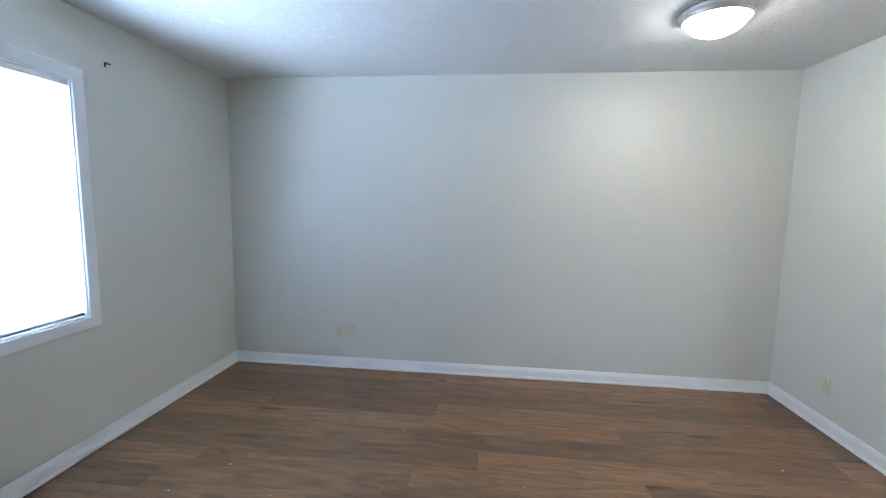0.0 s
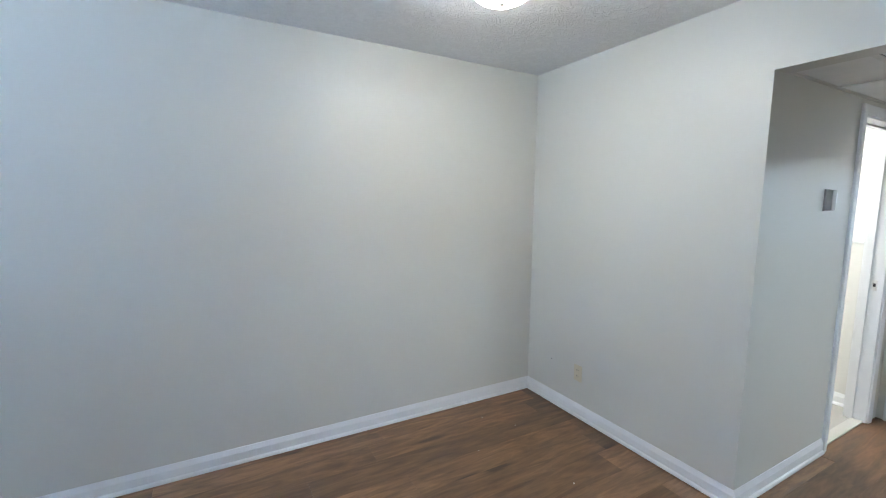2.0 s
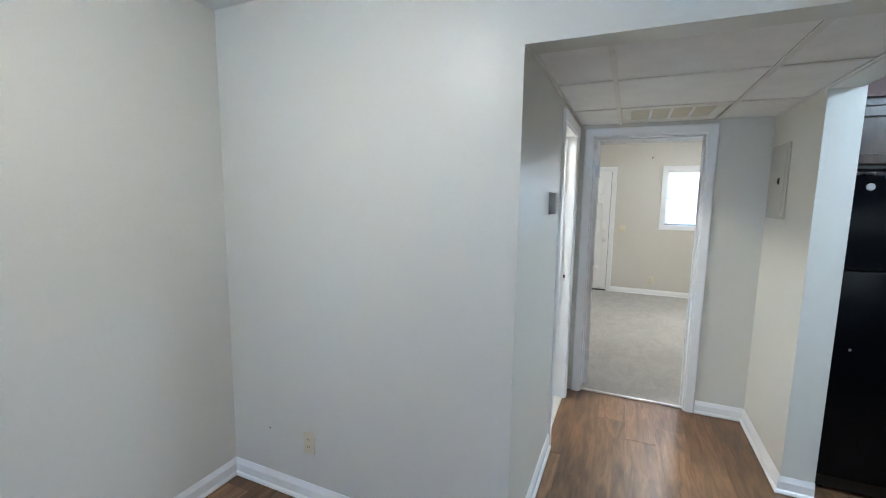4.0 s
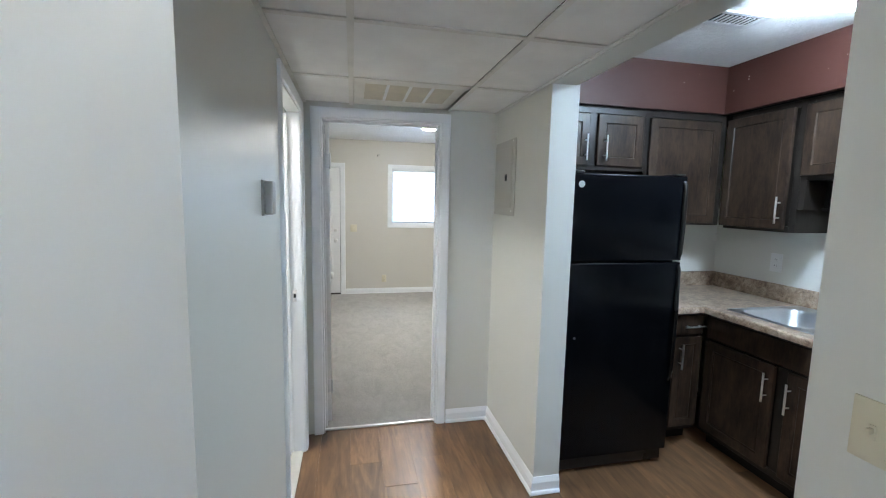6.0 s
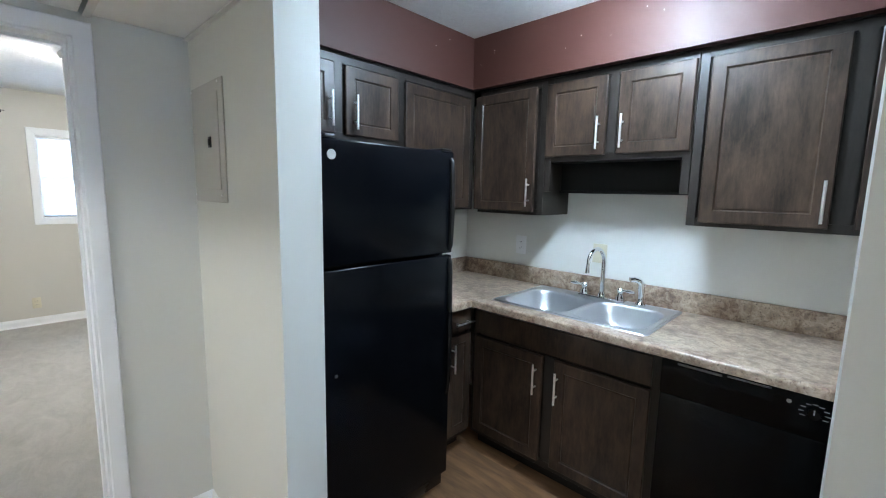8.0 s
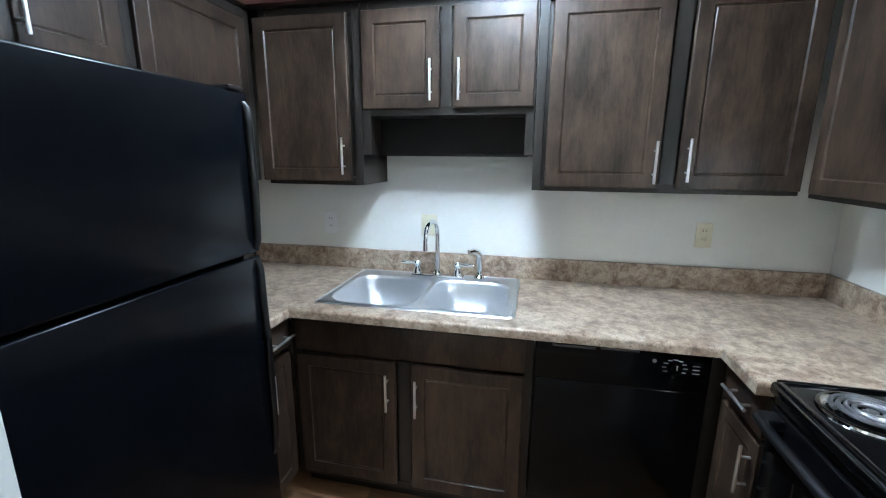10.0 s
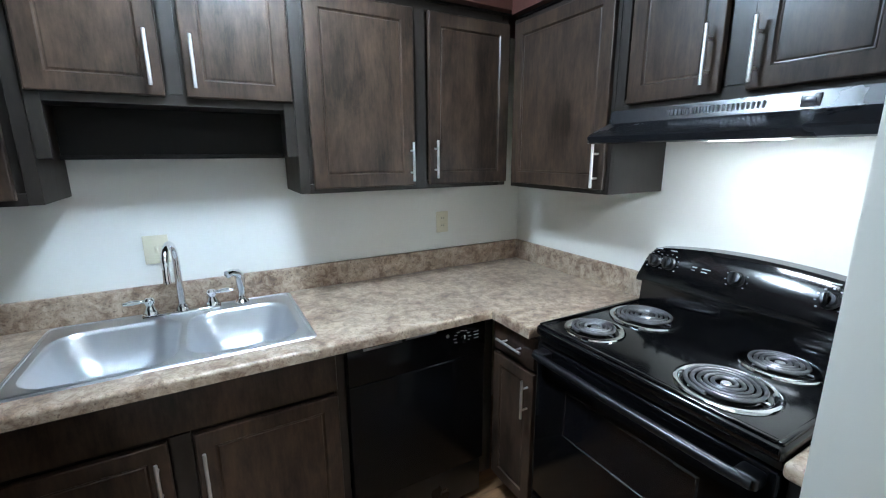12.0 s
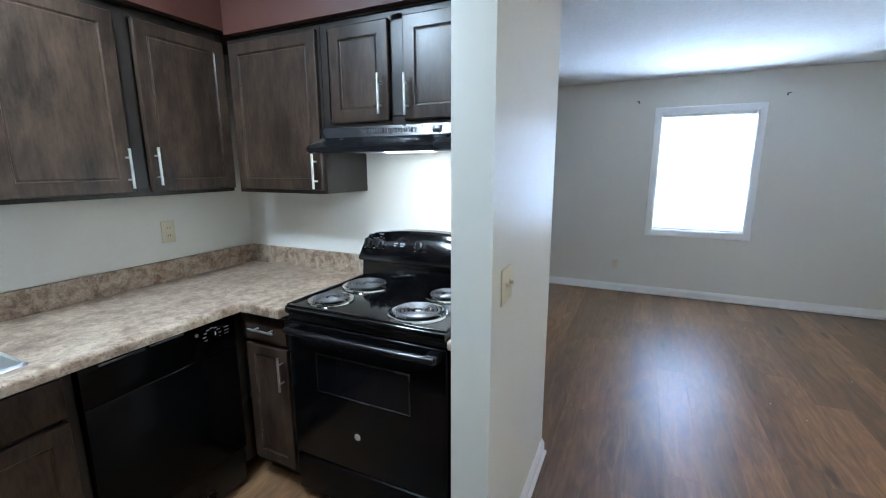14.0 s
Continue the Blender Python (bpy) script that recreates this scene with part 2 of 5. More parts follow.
# ---- mesh helpers ----
def box(bm, a, b, bev=0.0, seg=2):
    """A box between two corners, with rounded edges."""
    lo = [min(p, q) for p, q in zip(a, b)]
    hi = [max(p, q) for p, q in zip(a, b)]
    mid = [(p + q) / 2 for p, q in zip(lo, hi)]
    size = [max(q - p, 1e-5) for p, q in zip(lo, hi)]
    vs = bmesh.ops.create_cube(bm, size=1, matrix=Matrix.Translation(mid) @ Matrix.Diagonal((*size, 1)))["verts"]
    if bev > 0:
        es = list({e for v in vs for e in v.link_edges})
        bmesh.ops.bevel(bm, geom=es, offset=min(bev, min(size) * 0.45), segments=seg, profile=0.5, affect="EDGES")
    return bm


def slab(a, b, bev=0.0, seg=2):
    return box(bmesh.new(), a, b, bev, seg)


def basis(d):
    d = Vector(d).normalized()
    s = d.orthogonal().normalized()
    return d, s, d.cross(s)


def tube(bm, pts, r, seg=12, cap=True):
    """A round bar along a line of points; r may be a list."""
    pts = [Vector(p) for p in pts]
    rs = r if isinstance(r, (list, tuple)) else [r] * len(pts)
    d = (pts[1] - pts[0]).normalized()
    s = d.orthogonal().normalized()
    rings = []
    for i, p in enumerate(pts):
        t = (pts[min(i + 1, len(pts) - 1)] - pts[max(i - 1, 0)]).normalized()
        s = (s - t * s.dot(t)).normalized()
        w = t.cross(s)
        rings.append([bm.verts.new(p + rs[i] * (math.cos(2 * math.pi * k / seg) * s + math.sin(2 * math.pi * k / seg) * w)) for k in range(seg)])
    for a, b in zip(rings, rings[1:]):
        for k in range(seg):
            bm.faces.new((a[k], a[(k + 1) % seg], b[(k + 1) % seg], b[k]))
    if cap:
        bm.faces.new(rings[0][::-1])
        bm.faces.new(rings[-1])
    return bm


def lathe(bm, profile, at, axis=(0, 0, 1), seg=32):
    """Turn (radius, height) pairs round an axis through a point."""
    d, s, w = basis(axis)
    at = Vector(at)
    rings = []
    for r, h in profile:
        if r < 1e-6:
            rings.append([bm.verts.new(at + d * h)])
        else:
            rings.append([bm.verts.new(at + d * h + r * (math.cos(2 * math.pi * k / seg) * s + math.sin(2 * math.pi * k / seg) * w)) for k in range(seg)])
    for a, b in zip(rings, rings[1:]):
        for k in range(seg):
            q = [a[k % len(a)], a[(k + 1) % len(a)], b[(k + 1) % len(b)], b[k % len(b)]]
            q = list(dict.fromkeys(q))
            if len(q) > 2:
                bm.faces.new(q)
    return bm


def finish(bm, name, material, smooth):
    bmesh.ops.recalc_face_normals(bm, faces=bm.faces)
    me = bpy.data.meshes.new(name)
    bm.to_mesh(me)
    bm.free()
    me.materials.append(material)
    if smooth:
        me.shade_smooth()
        me.set_sharp_from_angle(angle=radians(38))
    return me


def part(name, bm, material, parent, label="", smooth=True):
    """One mesh under a thing or under a part; its points are given in the world."""
    ob = new(name, finish(bm, name, material, smooth))
    ob.parent = parent
    base = Vector((0, 0, 0)) if parent.parent else parent.location.copy()
    ob.matrix_parent_inverse = Matrix.Translation(-base)
    return tagged(ob, label)


def thing(name, at, label, category, group="", kind=""):
    ob = new(name)
    ob.location = at
    ob.empty_display_size = 0.05
    return tagged(ob, label, category, group, kind)


def solo(name, bm, material, label="", category="", group="", kind="", smooth=True):
    """A thing of one mesh, with its origin at its base."""
    xs = [v.co for v in bm.verts]
    lo = Vector([min(c[i] for c in xs) for i in range(3)])
    hi = Vector([max(c[i] for c in xs) for i in range(3)])
    at = Vector(((lo.x + hi.x) / 2, (lo.y + hi.y) / 2, lo.z))
    bmesh.ops.translate(bm, verts=bm.verts, vec=-at)
    ob = new(name, finish(bm, name, material, smooth))
    ob.location = at
    return tagged(ob, label, category, group, kind)


def side(axis, const, sign):
    """Maps (along, up, out) of an upright face to the world."""
    if axis == "x":
        return lambda u, v, n: (const + sign * n, u, v)
    return lambda u, v, n: (u, const + sign * n, v)


def sweep_frame(bm, P, u0, u1, v0, v1, profile, door=False):
    """A mitred casing round an opening; profile gives (outward, proud) pairs."""
    rows = []
    for w, h in profile:
        pts = [(u0 - w, v0 if door else v0 - w), (u0 - w, v1 + w), (u1 + w, v1 + w), (u1 + w, v0 if door else v0 - w)]
        rows.append([bm.verts.new(P(u, v, h)) for u, v in pts])
    loop = list(zip(rows, rows[1:] + rows[:1]))
    for a, b in loop:
        for k in range(3 if door else 4):
            j = (k + 1) % 4
            bm.faces.new((a[k], a[j], b[j], b[k]))
    if door:
        bm.faces.new([r[0] for r in rows])
        bm.faces.new([r[3] for r in rows])
    return bm


CASING = [(0, 0.0), (0, 0.009), (0.004, 0.012), (0.044, 0.016), (0.053, 0.016), (0.057, 0.012), (0.057, 0.0)]
BASE = [(0, 0.004), (0.024, 0.004), (0.024, 0.010), (0.020, 0.019), (0.013, 0.024), (0.013, 0.066), (0.010, 0.074), (0.006, 0.085), (0.003, 0.093), (0, 0.094)]


def baseboard(p0, p1, out, m0=0, m1=0):
    """A moulded skirting run; m: 1 where it mitres into an inner corner, -1 round an outer one."""
    p0, p1, out = Vector((*p0, 0)), Vector((*p1, 0)), Vector((*out, 0))
    d = (p1 - p0).normalized()
    bm = bmesh.new()
    rows = []
    for n, z in BASE:
        rows.append((bm.verts.new(p0 + d * (m0 * n) + out * n + Vector((0, 0, z))), bm.verts.new(p1 - d * (m1 * n) + out * n + Vector((0, 0, z)))))
    for a, b in zip(rows, rows[1:] + rows[:1]):
        bm.faces.new((a[0], a[1], b[1], b[0]))
    bm.faces.new([r[0] for r in rows])
    bm.faces.new([r[1] for r in rows])
    return solo("baseboard", bm, TRIM, "white painted moulded baseboard along the wall", "baseboard", kind="structure", smooth=False)


def wall(name, boxes, material, label):
    bm = bmesh.new()
    for a, b in boxes:
        box(bm, a, b)
    return solo(name, bm, material, label, "wall", kind="structure", smooth=False)


def holed_wall(name, axis, c0, c1, u0, u1, holes, material, label):
    """One connected wall slab with openings (u0, u1, z0, z1) through it."""
    us = sorted({u0, u1, *[h[0] for h in holes], *[h[1] for h in holes]})
    vs = sorted({0.0, CZ, *[h[2] for h in holes], *[h[3] for h in holes]})
    P = side(axis, c0, 1)
    bm = bmesh.new()
    for p, q in zip(us, us[1:]):
        for r, s in zip(vs, vs[1:]):
            if not any(h[0] <= (p + q) / 2 <= h[1] and h[2] <= (r + s) / 2 <= h[3] for h in holes):
                bm.faces.new([bm.verts.new(P(u, v, 0)) for u, v in ((p, r), (q, r), (q, s), (p, s))])
    bmesh.ops.remove_doubles(bm, verts=bm.verts, dist=1e-5)
    ext = bmesh.ops.extrude_face_region(bm, geom=list(bm.faces))
    shift = Vector(P(0, 0, c1 - c0)) - Vector(P(0, 0, 0))
    bmesh.ops.translate(bm, verts=[g for g in ext["geom"] if isinstance(g, bmesh.types.BMVert)], vec=shift)
    return solo(name, bm, material, label, "wall", kind="structure", smooth=False)


# ---- structure: living room ----
T = 0.12
G = "greige painted plaster wall with a faint roller texture"
holed_wall("wall_west", "x", WX - T, WX, SY, NY + T, [WIN], PAINT, "greige painted wall round the living room window")
wall("wall_north", [((WX, NY, 0), (EX + T, NY + T, CZ))], PAINT, G)
wall("wall_east", [((EX, HN, 0), (EX + T, NY, CZ))], PAINT, "greige painted living room wall beside the hall opening")
wall("wall_header", [((EX, HS, HZ), (EX + T, HN, CZ))], PAINT, "greige painted header above the hall opening")
wall("wall_south", [((WX - T, SY - T, 0), (PX1, SY, CZ))], PAINT, G)
wall("wall_partition", [((PX0, SY, 0), (PX1, STUB_S, CZ))], PAINT_KIT, "pale painted wall between living room and kitchen")
wall("wall_stub", [((PX0, STUB_S, 0), (STUB, HS, CZ))], PAINT, "short greige painted wall beside the stove")
wall("wall_beam", [((STUB, STUB_S, HZ), (PAN, HS, CZ))], PAINT, "greige painted beam between hall and kitchen")
wall("wall_panel", [((PAN, STUB_S - 0.015, 0), (BX, HS, CZ))], PAINT, "greige painted short wall with the electrical panel")
holed_wall("wall_hall_north", "y", HN, HN + T, EX + T, BX, [(BATH[0], BATH[1], 0.0, BATH[2])], PAINT, "greige painted hall wall with the bathroom doorway")
holed_wall("wall_hall_end", "x", BX, BX + T, STUB_S - 0.01, BEDN, [(BD[0], BD[1], 0.0, BD[2])], PAINT, "greige painted wall round the bedroom doorway")
wall("wall_kitchen_east", [((KE, BEDS, 0), (BX + T, STUB_S - 0.01, CZ))], PAINT_KIT, "pale painted kitchen wall behind the fridge")
wall("wall_kitchen_south", [((PX1, KS - T, 0), (KE, KS, CZ))], PAINT_KIT, "pale painted wall behind the sink")
# soffit above the wall cabinets
solo("soffit", box(slab((PX1, KS, 2.140), (KE, -0.412, CZ)), (4.257, -0.412, 2.140), (KE, STUB_S - 0.015, CZ)), RED, "brick-red painted soffit above the dark wall cabinets", "soffit", kind="structure", smooth=False)
solo("soffit", slab((PX1, -0.412, 2.122), (2.085, STUB_S, CZ)), RED, "brick-red painted soffit above the stove cabinets", "soffit", kind="structure", smooth=False)
# ceilings
solo("ceiling", slab((WX - T, SY - T, CZ), (EX + T, NY + T, CZ + 0.1)), CEIL, "white stamped-texture living room ceiling", "ceiling", kind="structure", smooth=False)
solo("ceiling", slab((EX + T, KS - T, CZ), (BX + T, HN + T, CZ + 0.1)), CEIL, "white stamped-texture kitchen ceiling", "ceiling", kind="structure", smooth=False)
solo("ceiling", slab((BX + T, BEDS - T, CZ), (BEDX + T, BEDN + T, CZ + 0.1)), CEIL, "white textured bedroom ceiling", "ceiling", kind="structure", smooth=False)

# skirting
baseboard((WX, SY), (WX, NY), (1, 0), 1, 1)
baseboard((WX, NY), (EX, NY), (0, -1), 1, 1)
baseboard((EX, HN), (EX, NY), (-1, 0), -1, 1)
baseboard((EX, HN), (BATH[0] - 0.06, HN), (0, -1), -1, 0)
baseboard((PX0, HS), (STUB, HS), (0, 1), -1, -1)
baseboard((PX0, SY), (PX0, HS), (-1, 0), 1, -1)
baseboard((STUB, STUB_S), (STUB, HS), (1, 0), 0, -1)
baseboard((PAN, HS), (BX, HS), (0, 1), -1, 1)
baseboard((PAN, STUB_S - 0.015), (PAN, HS), (-1, 0), 0, -1)
baseboard((BX, HS), (BX, BD[0] - 0.058), (-1, 0), 1, 0)
baseboard((BEDX, BEDS), (BEDX, FD[0] - 0.075), (-1, 0), 1, 0)
baseboard((BEDX, FD[1] + 0.075), (BEDX, BEDN), (-1, 0), 0, 1)

# suspended hall ceiling: tiles and grid in one mesh each
bm = bmesh.new()
xs, ys = [EX + T, 3.280, 3.950, BX], [HS, 1.41, 2.02, HN]
for i in range(3):
    for j in range(3):
        if not (i == 2 and j == 1):
            box(bm, (xs[i] + 0.010, ys[j] + 0.010, HZ + 0.012), (xs[i + 1] - 0.010, ys[j + 1] - 0.010, HZ + 0.026), 0.002, 1)
hall_ceiling = solo("ceiling", bm, TILE, "suspended hall ceiling of off-white fibre tiles", "ceiling", kind="structure", smooth=False)
bm = bmesh.new()
for x in xs[1:3]:
    box(bm, (x - 0.012, HS, HZ + 0.006), (x + 0.012, HN, HZ + 0.011))
for y in ys[1:3]:
    box(bm, (EX + T, y - 0.012, HZ + 0.0045), (BX, y + 0.012, HZ + 0.0095))
for a, b in (((EX + T, HS, 0), (BX, HS + 0.018, 0)), ((EX + T, HN - 0.018, 0), (BX, HN, 0))):
    box(bm, (a[0], a[1], HZ + 0.004), (b[0], b[1], HZ + 0.0085))
part("grid", bm, GRID, hall_ceiling, "off-white metal ceiling grid", False)
# black slab in place of the unlit space over the tiles
bm = slab((EX + T, HS, HZ + 0.2), (BX, HN, HZ + 0.22))
part("void", bm, GAP_SHADE, hall_ceiling, "dark slab for the shaded space above the tiles", False)

# return-air grille in the ceiling grid
grille = thing("air_grille", (4.23, 1.72, HZ + 0.004), "yellowed return-air grille set in the hall ceiling", "air grille")
part("frame", box(box(box(slab((3.962, 1.425, HZ + 0.010), (4.03, 2.005, HZ + 0.022)), (4.37, 1.435, HZ + 0.010), (4.505, 2.005, HZ + 0.022)),
                      (4.03, 1.435, HZ + 0.010), (4.37, 1.49, HZ + 0.022)), (4.03, 1.95, HZ + 0.010), (4.37, 2.005, HZ + 0.022)), GRID, grille)
part("filter", slab((4.03, 1.49, HZ + 0.0125), (4.37, 1.95, HZ + 0.016)), GRILLE, grille, "dusty yellowed filter")
for k in range(3):
    y = 1.49 + 0.115 * (k + 1)
    part("bar", slab((4.03, y - 0.008, HZ + 0.008), (4.37, y + 0.008, HZ + 0.020), 0.002), TRIM, grille)

# ---- openings ----
JAMB = 0.016


def door_lining(name, P, u0, u1, top, depth, label, both=True, width=1.0):
    """Lining of the opening and the casing on its room side; depth runs behind the face."""
    ob = thing(name, P((u0 + u1) / 2, 0, 0), label, "door frame", kind="structure")
    for nm, a, b in (("jamb", (u0 - 0.002, 0, 0.002), (u0 + JAMB, top, -depth)), ("jamb", (u1 - JAMB, 0, 0.002), (u1 + 0.002, top, -depth)), ("head", (u0 + JAMB, top - JAMB, 0.002), (u1 - JAMB, top + 0.002, -depth))):
        part(nm, slab(P(*a), P(*b), 0.001, 1), TRIM, ob)
    part("casing", sweep_frame(bmesh.new(), P, u0 + 0.006, u1 - 0.006, 0, top - 0.006, [(w * width, h) for w, h in CASING], True), TRIM, ob, smooth=False)
    s = depth * 0.55
    for a, b in (((u0 + JAMB, 0, -s), (u0 + JAMB + 0.011, top - JAMB, -s - 0.035)), ((u1 - JAMB - 0.011, 0, -s), (u1 - JAMB, top - JAMB, -s - 0.035)), ((u0 + JAMB + 0.011, top - JAMB - 0.011, -s), (u1 - JAMB - 0.011, top - JAMB, -s - 0.035))):
        part("stop", slab(P(*a), P(*b), 0.001, 1), TRIM, ob)
    return ob


bed_frame = door_lining("door_1", side("x", BX, -1), BD[0], BD[1], BD[2], T, "white painted bedroom door frame with worn edges")
bath_frame = door_lining("door_2", side("y", HN, -1), BATH[0], BATH[1], BATH[2], T, "white painted bathroom door frame")
strike = part("strike_plate", slab((BATH[1] - JAMB - 0.002, HN + 0.03, 0.93), (BATH[1] - JAMB + 0.001, HN + 0.055, 1.0), 0.001), NICKEL, bath_frame, "small metal strike plate")
part("strike_hole", slab((BATH[1] - JAMB - 0.0035, HN + 0.036, 0.955), (BATH[1] - JAMB - 0.001, HN + 0.049, 0.978)), GAP_SHADE, strike)


def knob(parent, at, axis):
    k = part("door_knob", lathe(bmesh.new(), [(0, 0), (0.032, 0), (0.033, 0.004), (0.024, 0.010), (0.012, 0.014), (0.011, 0.032), (0.022, 0.038), (0.028, 0.048), (0.028, 0.060), (0.022, 0.068), (0, 0.070)], at, axis, 24), NICKEL, parent, "satin nickel knob")
    return k


def six_panel_door(name, P, u0, u1, top, thick, label, category="door"):
    """A panel door: slab with six raised panels on its room face."""
    ob = thing(name, P((u0 + u1) / 2, 0.012, -thick), label, category)
    part("leaf", slab(P(u0, 0.012, 0), P(u1, top, -thick), 0.002), DOORW, ob)
    w = u1 - u0
    cols = [(u0 + 0.12 * w, u0 + 0.45 * w), (u0 + 0.55 * w, u0 + 0.88 * w)]
    for v0, v1 in ((0.16, 0.72), (0.90, 1.50), (1.64, 1.86)):
        for a, b in cols:
            bm = sweep_frame(bmesh.new(), P, a + 0.028, b - 0.028, v0 + 0.028, v1 - 0.028, [(0, 0.001), (0.002, 0.004), (0.010, 0.006), (0.020, 0.003), (0.028, 0.0005)])
            box(bm, P(a + 0.024, v0 + 0.024, -0.002), P(b - 0.024, v1 - 0.024, 0.003), 0.002, 1)
            part("raised_panel", bm, DOORW, ob)
    return ob


# open bedroom door, swung back into the bedroom
bed_door = thing("bedroom_door", (BX + T, BD[1] - JAMB, 0.012), "white painted flush door standing open into the bedroom", "door")
bed_door.rotation_euler = (0, 0, radians(6.5))
HX, HYY = BX + T + 0.004, BD[1] - JAMB - 0.002


def door_part(name, bm, material, label=""):
    ob = part(name, bm, material, bed_door, label)
    return ob


door_part("leaf", slab((HX, HYY - 0.035, 0.014), (HX + 0.745, HYY, 2.0), 0.002), DOORW)
for z in (0.22, 1.72):
    bm = slab((HX - 0.003, HYY - 0.036, z), (HX + 0.001, HYY - 0.004, z + 0.09), 0.001)
    tube(bm, [(HX - 0.006, HYY - 0.038, z - 0.004), (HX - 0.006, HYY - 0.038, z + 0.094)], 0.006, 10)
    door_part("hinge", bm, STEEL, "worn grey metal hinge")
knob(bed_door, (HX + 0.685, HYY - 0.035, 0.90), (0, -1, 0))
knob(bed_door, (HX + 0.685, HYY, 0.90), (0, 1, 0))

# bathroom beyond the hall wall
BN = HN + 1.9
wall("wall_bath", [((2.95, HN + T, 0), (3.07, BN, CZ)), ((BX - 0.005, HN + T, 0), (BX, BN, CZ)), ((2.95, BN, 0), (BX, BN + T, CZ))], BATHW, "white painted bathroom walls")
solo("bathroom_floor", slab((2.95, HN + 0.06, -0.05), (BX, BN, 0.002)), plain("pale_sheet_vinyl", (0.45, 0.42, 0.38), 0.4), "pale sheet-vinyl bathroom floor", "floor", kind="structure", smooth=False)
solo("ceiling", slab((2.95, HN + T, CZ - 0.02), (BX, BN, CZ + 0.08)), BATHW, "white bathroom ceiling", "ceiling", kind="structure", smooth=False)
solo("trim", slab((BX - 0.017, HN + T + 0.002, 1.228), (BX - 0.005, BN, 1.256), 0.003), TRIM, "white painted rail along the bathroom wall", "trim", kind="structure")
baseboard((BX - 0.005, HN + T), (BX - 0.005, BN), (-1, 0), 0, 0)
bath_door = thing("bathroom_door", (BATH[0] + 0.02, HN + T, 0.012), "white painted bathroom door standing open inwards", "door")
part("leaf", slab((BATH[0] + JAMB + 0.002, HN + T + 0.01, 0.014), (BATH[0] + JAMB + 0.037, HN + T + 0.66, 1.965), 0.002), DOORW, bath_door)
bath_lamp = thing("bathroom_light", (3.9, HN + 0.9, CZ - 0.02), "white ceiling light in the bathroom", "ceiling light")
part("shade", lathe(bmesh.new(), [(0, -0.09), (0.06, -0.08), (0.11, -0.05), (0.13, -0.01), (0.13, -0.001), (0, -0.001)], (3.9, HN + 0.9, CZ - 0.02)), BATHL, bath_lamp)

# ---- bedroom ----
holed_wall("wall_bedroom_east", "x", BEDX, BEDX + T, BEDS, BEDN, [BWIN, (FD[0], FD[1], 0.0, FD[2])], PAINT_BED, "beige painted bedroom wall with door and window")
wall("wall_bedroom_north", [((BX, BEDN, 0), (BEDX + T, BEDN + T, CZ))], PAINT_BED, "beige painted bedroom wall")
wall("wall_bedroom_south", [((BX, BEDS - T, 0), (BEDX + T, BEDS, CZ))], PAINT_BED, "beige painted bedroom wall")
solo("bedroom_carpet", slab((BX + 0.03, BEDS, -0.03), (BEDX + 0.02, BEDN, 0.010), 0.004), CARPET, "beige cut-pile bedroom carpet with walked tracks", "carpet", kind="structure")
PE = side("x", BEDX, -1)
out_frame = door_lining("door_3", PE, FD[0] - 0.01, FD[1] + 0.01, FD[2] + 0.012, T, "white painted frame of the outside door", width=1.15)
out_door = six_panel_door("outside_door", side("x", BEDX + 0.012, -1), FD[0] + 0.010, FD[1] - 0.010, FD[2] - 0.006, 0.044, "white six-panel outside door, closed, with deadbolt")
knob(out_door, (BEDX + 0.012, FD[0] + 0.075, 0.87), (-1, 0, 0))
part("deadbolt", lathe(bmesh.new(), [(0, 0), (0.03, 0), (0.03, 0.008), (0.022, 0.016), (0, 0.018)], (BEDX + 0.012, FD[0] + 0.075, 1.03), (-1, 0, 0), 24), NICKEL, out_door, "round nickel deadbolt")
part("peephole", lathe(bmesh.new(), [(0, 0), (0.010, 0), (0.010, 0.003), (0.006, 0.005), (0, 0.003)], (BEDX + 0.012, 0.5 * (FD[0] + FD[1]), 1.50), (-1, 0, 0), 16), CHROME, out_door)
# dark strip painted in for the shade of the latch-side gap
part("latch_gap", slab((BEDX + 0.008, FD[0] + 0.0055, 0.02), (BEDX + 0.05, FD[0] + 0.0105, FD[2] - 0.006)), GAP_SHADE, out_door, "dark strip for the shaded gap at the latch edge")
part("threshold", slab((BEDX - 0.02, FD[0] + 0.006, 0.010), (BEDX + 0.08, FD[1] - 0.006, 0.030)), RUST, out_door, "dark metal threshold")


